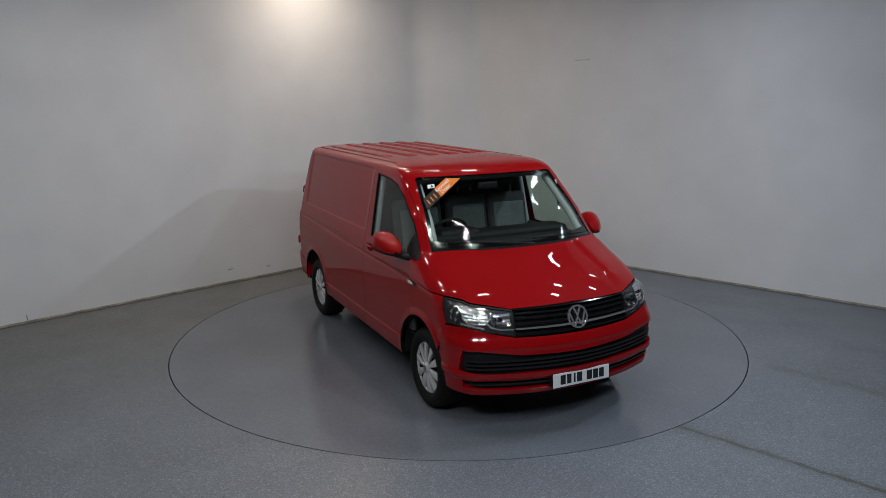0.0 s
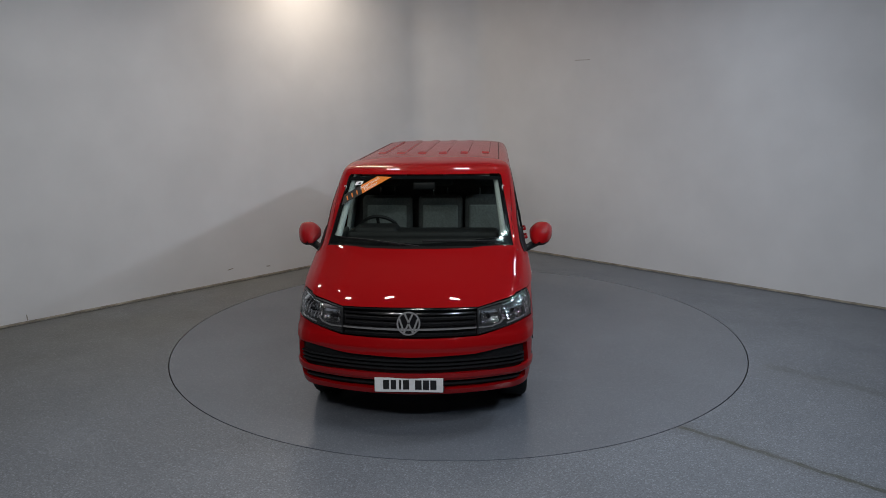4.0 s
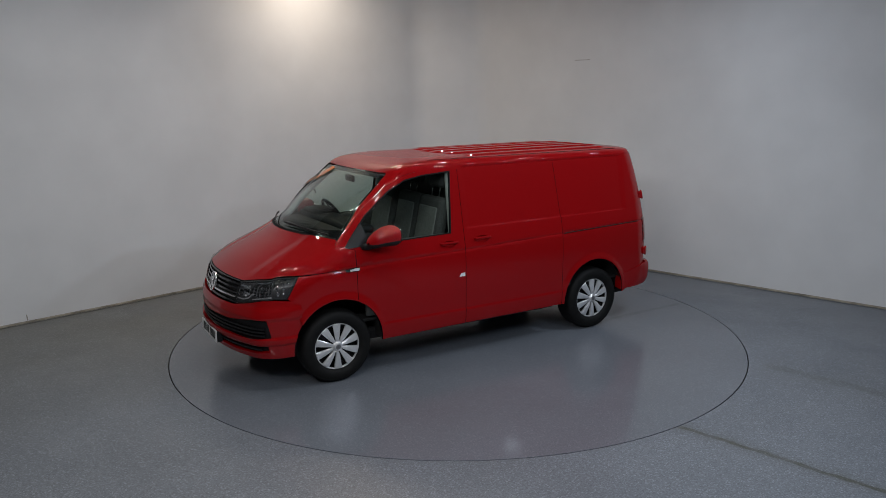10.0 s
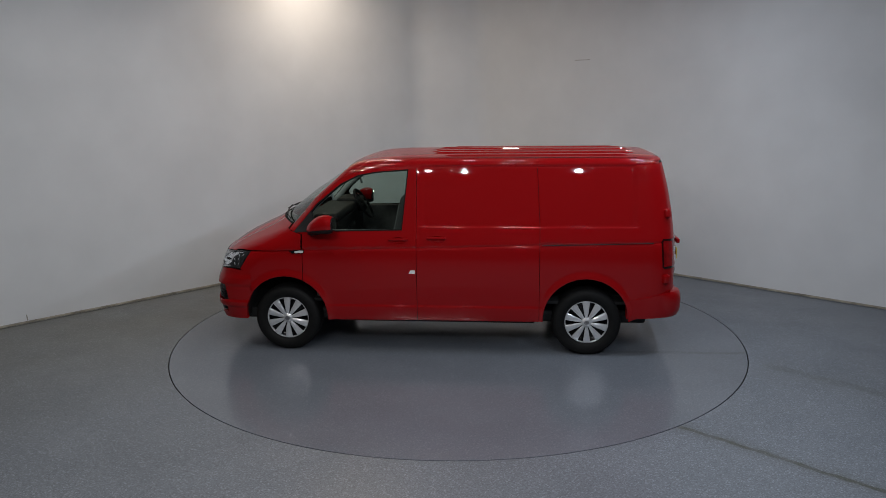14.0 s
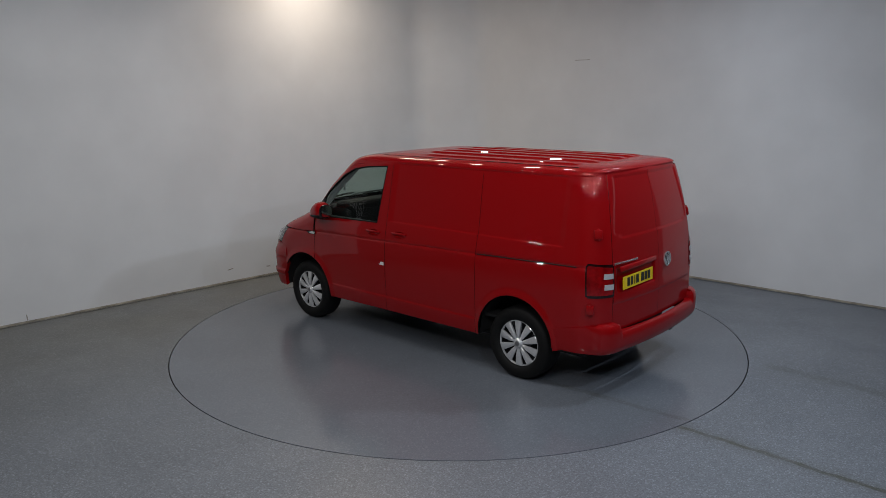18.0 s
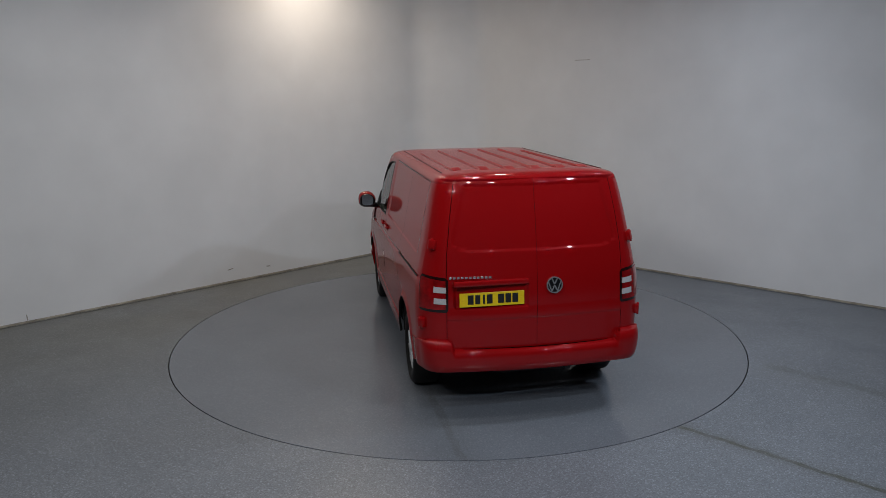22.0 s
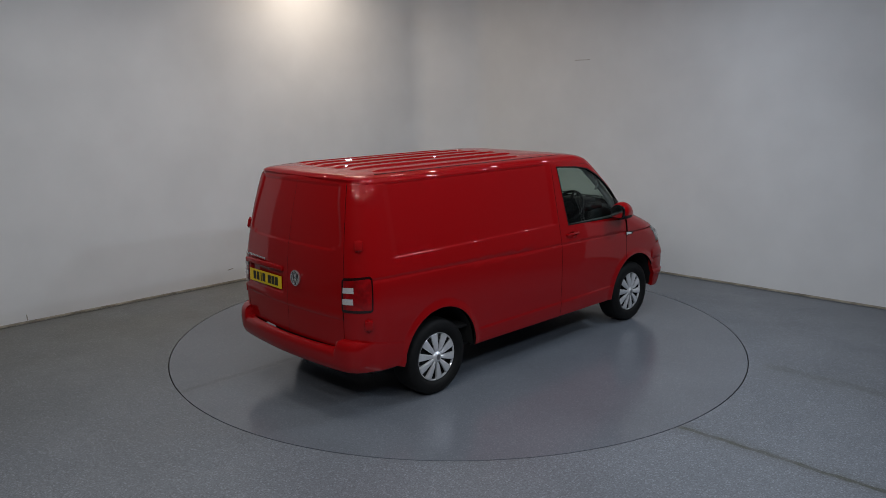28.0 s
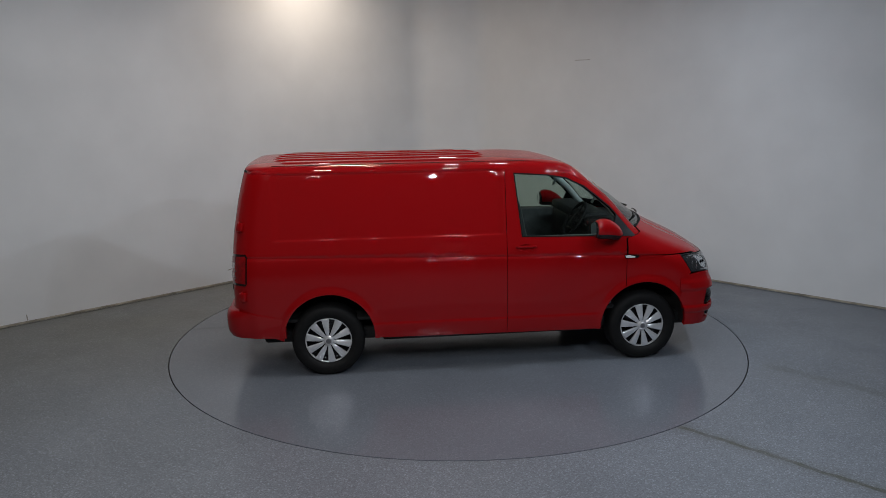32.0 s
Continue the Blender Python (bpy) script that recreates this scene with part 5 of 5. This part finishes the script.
    panel("cowl", FRONT, spots(FRONT, rows), SEAL_AND_GAP, van, both=True, d=0.002, rim=0.03, gap=0, label="black plastic cowl under the windscreen")
    for y0, y1, z1 in ((0.70, 0.04, 1.348), (0.02, -0.66, 1.346)):
        pts = []
        for i in range(15):
            k = i / 14
            y = y0 + (y1 - y0) * k
            z = 1.312 + (z1 - 1.312) * math.sin(min(1.0, 1.15 * k) * math.pi / 2)
            p, n = FRONT.point(y, z), FRONT.normal(y, z)
            pts.append(p + n * 0.024)
        wiper = part("wiper", tube(pts, 0.006, 6), BLACK_PLASTIC, van, "black windscreen wiper")
        part("wiper_blade", tube([Vector(p) - Vector((0.0, 0, 0.010)) for p in pts[3:]], 0.004, 5), RUBBER, wiper)


build_side_fittings()


# ---- the van: cab interior ----
def seat_bm(w, back_h):
    return box_bm(0.14, w, back_h, (0, 0, 0), 0.05, 4)


def build_cab():
    dash = part("dashboard", box_bm(0.44, 1.40, 0.34, (1.22, 0, 1.150), 0.07, 4), DASH, van, "dark plastic dashboard")
    part("instrument_hood", box_bm(0.26, 0.40, 0.12, (1.10, -0.42, 1.345), 0.05, 4), DASH, dash, "hood over the instruments")
    part("dash_top", box_bm(0.26, 1.36, 0.10, (1.12, 0, 1.320), 0.045, 4), DASH, dash, "padded dashboard top")
    part("dash_shelf", box_bm(0.26, 0.96, 0.04, (1.42, 0, 1.262), 0.015, 3), DASH, dash)
    part("centre_console", box_bm(0.30, 0.34, 0.55, (1.12, 0.02, 0.90), 0.05, 3), DASH, dash)
    # steering wheel
    ring = [(0.185 * math.cos(2 * math.pi * i / 36), 0.185 * math.sin(2 * math.pi * i / 36), 0) for i in range(36)]
    wheel = part("steering_wheel", tube(ring, 0.016, 8, True), DASH, van, "black steering wheel")
    wheel.matrix_local = pose(0.945, -0.42, 1.315) @ pose(0, 0, 0, 0, -58, 0)
    part("wheel_boss", revolve([(0.0, 0.02), (0.06, 0.015), (0.075, -0.02), (0.05, -0.10)], 20), DASH, wheel).matrix_local = pose(0, 0, 0, 90, 0, 0)
    for a in (0, 180, 270):
        part("wheel_spoke", box_bm(0.13, 0.03, 0.014, (0.11, 0, 0), 0.006), DASH, wheel).matrix_local = pose(0, 0, 0, 0, 0, a + 90)
    # seats: driver's on the right, a double one on the left
    for y, w in ((-0.43, 0.50), (0.10, 0.44), (0.56, 0.44)):
        seat = part("seat", box_bm(0.50, w, 0.18, (0.62, y, 0.86), 0.06, 4), SEAT_DARK, van, "grey cloth cab seat with a dark headrest")
        back = part("backrest", box_bm(0.13, w, 0.66, (0, 0, 0), 0.055, 4), SEAT_DARK, seat, "dark seat back")
        back.matrix_local = pose(0.335, y, 1.24, 0, -12, 0)
        face = part("backrest_cloth", box_bm(0.05, w * 0.80, 0.46, (0, 0, 0), 0.022, 3), SEAT_GREY, seat, "light grey cloth panel")
        face.matrix_local = pose(0.335, y, 1.24, 0, -12, 0) @ pose(0.05, 0, 0.0)
        rest = part("headrest", box_bm(0.10, 0.27, 0.17, (0, 0, 0), 0.045, 4), SEAT_DARK, seat, "black headrest")
        rest.matrix_local = pose(0.225, y, 1.735, 0, -12, 0)
        for k in (-1, 1):
            post = part("headrest_post", tube([(0, 0, -0.06), (0, 0, 0.06)], 0.007, 8), CHROME, seat, "bright headrest post")
            post.matrix_local = pose(0.258, y + k * 0.07, 1.625, 0, -12, 0)
        part("seat_base", box_bm(0.44, w * 0.9, 0.26, (0.60, y, 0.66), 0.03), DASH, seat)
    # pillar trims, roof lining, sun visors, driving mirror
    for s in (1, -1):
        pts = [FRONT.point(FRONT.u("y", screen_edge(z) - 0.030, z), z) - FRONT.normal(FRONT.u("y", screen_edge(z) - 0.030, z), z) * 0.055 for z in ZS]
        pts = [Vector((p.x, p.y * s, p.z)) for p in pts]
        part("pillar_trim", tube(pts, 0.034, 8), TRIM_GREY, van, "pale grey windscreen pillar trim")
        part("door_pillar_trim", box_bm(0.18, 0.05, 0.80, (0, 0, 0), 0.02, 3), TRIM_GREY, van, "pale grey door pillar trim").matrix_local = pose(0.190, s * 0.792, 1.50, 10 * s, -2, 0)
        grab = part("grab_handle", tube([(0, 0, 0), (0.02, -0.02, 0.05), (0.0, -0.02, 0.14), (-0.06, 0.0, 0.22)], 0.013, 8), TRIM_GREY, van, "grey grab handle on the pillar")
        grab.matrix_local = pose(1.02, s * 0.715, 1.52)
        part("door_trim", box_bm(0.95, 0.05, 0.69, (0.72, s * 0.855, 0.90), 0.02), DOOR_TRIM, van, "dark grey door lining")
        visor = part("sun_visor", box_bm(0.13, 0.42, 0.022, (0, 0, 0), 0.009, 2), TRIM_GREY, van, "grey sun visor")
        visor.matrix_local = pose(0.80, s * 0.38, 1.825, 0, 28, 0)
    part("roof_lining", box_bm(0.66, 1.36, 0.015, (0.42, 0, 1.868), 0.005), STEEL_DARK, van, "dark roof lining", False)
    glassm = part("driving_mirror", box_bm(0.025, 0.20, 0.065, (0.93, 0.0, 1.735), 0.012, 3), BLACK_PLASTIC, van, "black interior mirror")
    part("bulkhead_panel", box_bm(0.012, 1.30, 0.62, (0.09, 0, 0.86), 0.005), STEEL_DARK, van, "", False)


build_cab()


# ---- dealer sticker on the windscreen ----
def words(text, size, m, mat, parent):
    cu = bpy.data.curves.new("words", "FONT")
    cu.body, cu.size, cu.align_x, cu.align_y, cu.extrude = text, size, "CENTER", "CENTER", 0.0004
    tmp = bpy.data.objects.new("words", cu)
    scene.collection.objects.link(tmp)
    bpy.context.view_layer.update()
    me = bpy.data.meshes.new_from_object(tmp.evaluated_get(bpy.context.evaluated_depsgraph_get()))
    bpy.data.objects.remove(tmp)
    me.materials.clear()
    me.materials.append(mat)
    ob = new("sticker_words", me)
    ob.parent, ob.matrix_local = parent, m
    return ob


def build_sticker():
    m = on_skin(FRONT, -0.512, 1.738, 0.004, 1) @ pose(0, 0, 0, 0, 0, 44)
    st = part("dealer_sticker", flat_bm([(-0.075, -0.050), (0.235, -0.050), (0.140, 0.050), (-0.035, 0.050)], 0.0012), ORANGE, van, "orange dealer sticker with white words", False)
    st.matrix_local = m
    tagged(words("Approved", 0.050, pose(0.042, 0.020, 0.0022), WHITE, st), "white words on the sticker")
    tagged(words("Dealer", 0.050, pose(0.030, -0.024, 0.0022), WHITE, st), "white words on the sticker")
    part("sticker_tail", flat_bm([(-0.29, -0.050), (-0.079, -0.050), (-0.039, 0.050), (-0.21, 0.050)], 0.0012), STICKER_BLACK, st, "black end of the sticker", False)
    for x in (-0.205, -0.155, -0.105):
        part("sticker_bar", flat_bm([(x - 0.016, -0.030), (x - 0.004, -0.030), (x + 0.016, 0.022), (x + 0.004, 0.022)], 0.0022), ORANGE, st, "orange plain bar", False)
    lg = part("sticker_patch", flat_bm([(-0.040, -0.022), (0.026, -0.022), (0.040, 0.022), (-0.026, 0.022)], 0.0015), WHITE, st, "small white patch with a dark mark", False)
    lg.matrix_local = pose(-0.030, 0.088, 0, 0, 0, -34)
    part("patch_mark", flat_bm([(-0.012, -0.016), (0.014, -0.016), (0.010, 0.018)], 0.0022), STICKER_BLACK, st, "", False).matrix_local = pose(-0.030, 0.088, 0, 0, 0, -34)


build_sticker()


# ---- lamps of the hall ----
def build_fixtures():
    body = material("lamp_housing_paint", (0.05, 0.05, 0.052), 0.5, noise_scale=20, noise_amount=0.1)
    for x, y, w in SPOTS:
        ob = part("ceiling_light", box_bm(0.20, 0.14, 0.05, (0, 0, 0.030), 0.01), body, None, "", False)
        ob.location = (x, y, HANG)
        tagged(ob, "slim dark downlight with a bright white face", "lamp", "downlights over the turntable")
        part("hanger", box_bm(0.015, 0.015, CEILING - HANG - 0.05, (0, 0, 0.05 + (CEILING - HANG - 0.05) / 2), 0.002), body, ob, "thin hanging rod", False)
    for x, y, z, w, tilt in BEAMS:
        ob = part("spotlight", box_bm(0.17, 0.17, 0.12, (0, 0, 0.065), 0.015), body, None, "", False)
        ob.matrix_world = pose(x, y, z, tilt[0], tilt[1], 0)
        tagged(ob, "square dark spotlight turned towards the turntable", "lamp", "spotlights beside the turntable")
        back = Matrix(ob.matrix_world).inverted()
        part("hanger", tube([back @ Vector(v) for v in ((x, y, z + 0.08), (x, y, z + 0.2), (x, y, CEILING))], 0.012, 8), body, ob, "thin hanging rod")
    for x, y, z, w, c in FLOODS:
        ob = part("flood_light", box_bm(0.26, 0.16, 0.08, (0, 0, 0.045), 0.015), body, None, "", False)
        ob.matrix_world = pose(x, y, z, 62, 0, 0)
        tagged(ob, "dark flood light with a bright white face", "lamp", "flood lights above the camera stand")
        arm = part("bracket", tube([Matrix(ob.matrix_world).inverted() @ Vector(v) for v in ((x, y, z + 0.05), (x, y - 0.05, z + 0.2), (x, y - 0.05, CEILING))], 0.02, 8), body, ob, "dark bracket")
    ob = part("ceiling_light", box_bm(0.98, 0.38, 0.07, (0, 0, 0.04), 0.015), body, None, "", False)
    ob.location = (-1.46, 2.56, 4.50)
    tagged(ob, "warm white ceiling light near the wall", "lamp")


build_fixtures()


# ---- motion ----
def motions():
    rows = [(t, pose(0, 0, 0, 0, 0, a)) for t, a in TURN]
    walk(turntable, rows)
    walk(van, [(t, m @ Matrix.Translation((-PIVOT[0], -PIVOT[1], 0))) for t, m in rows])


motions()
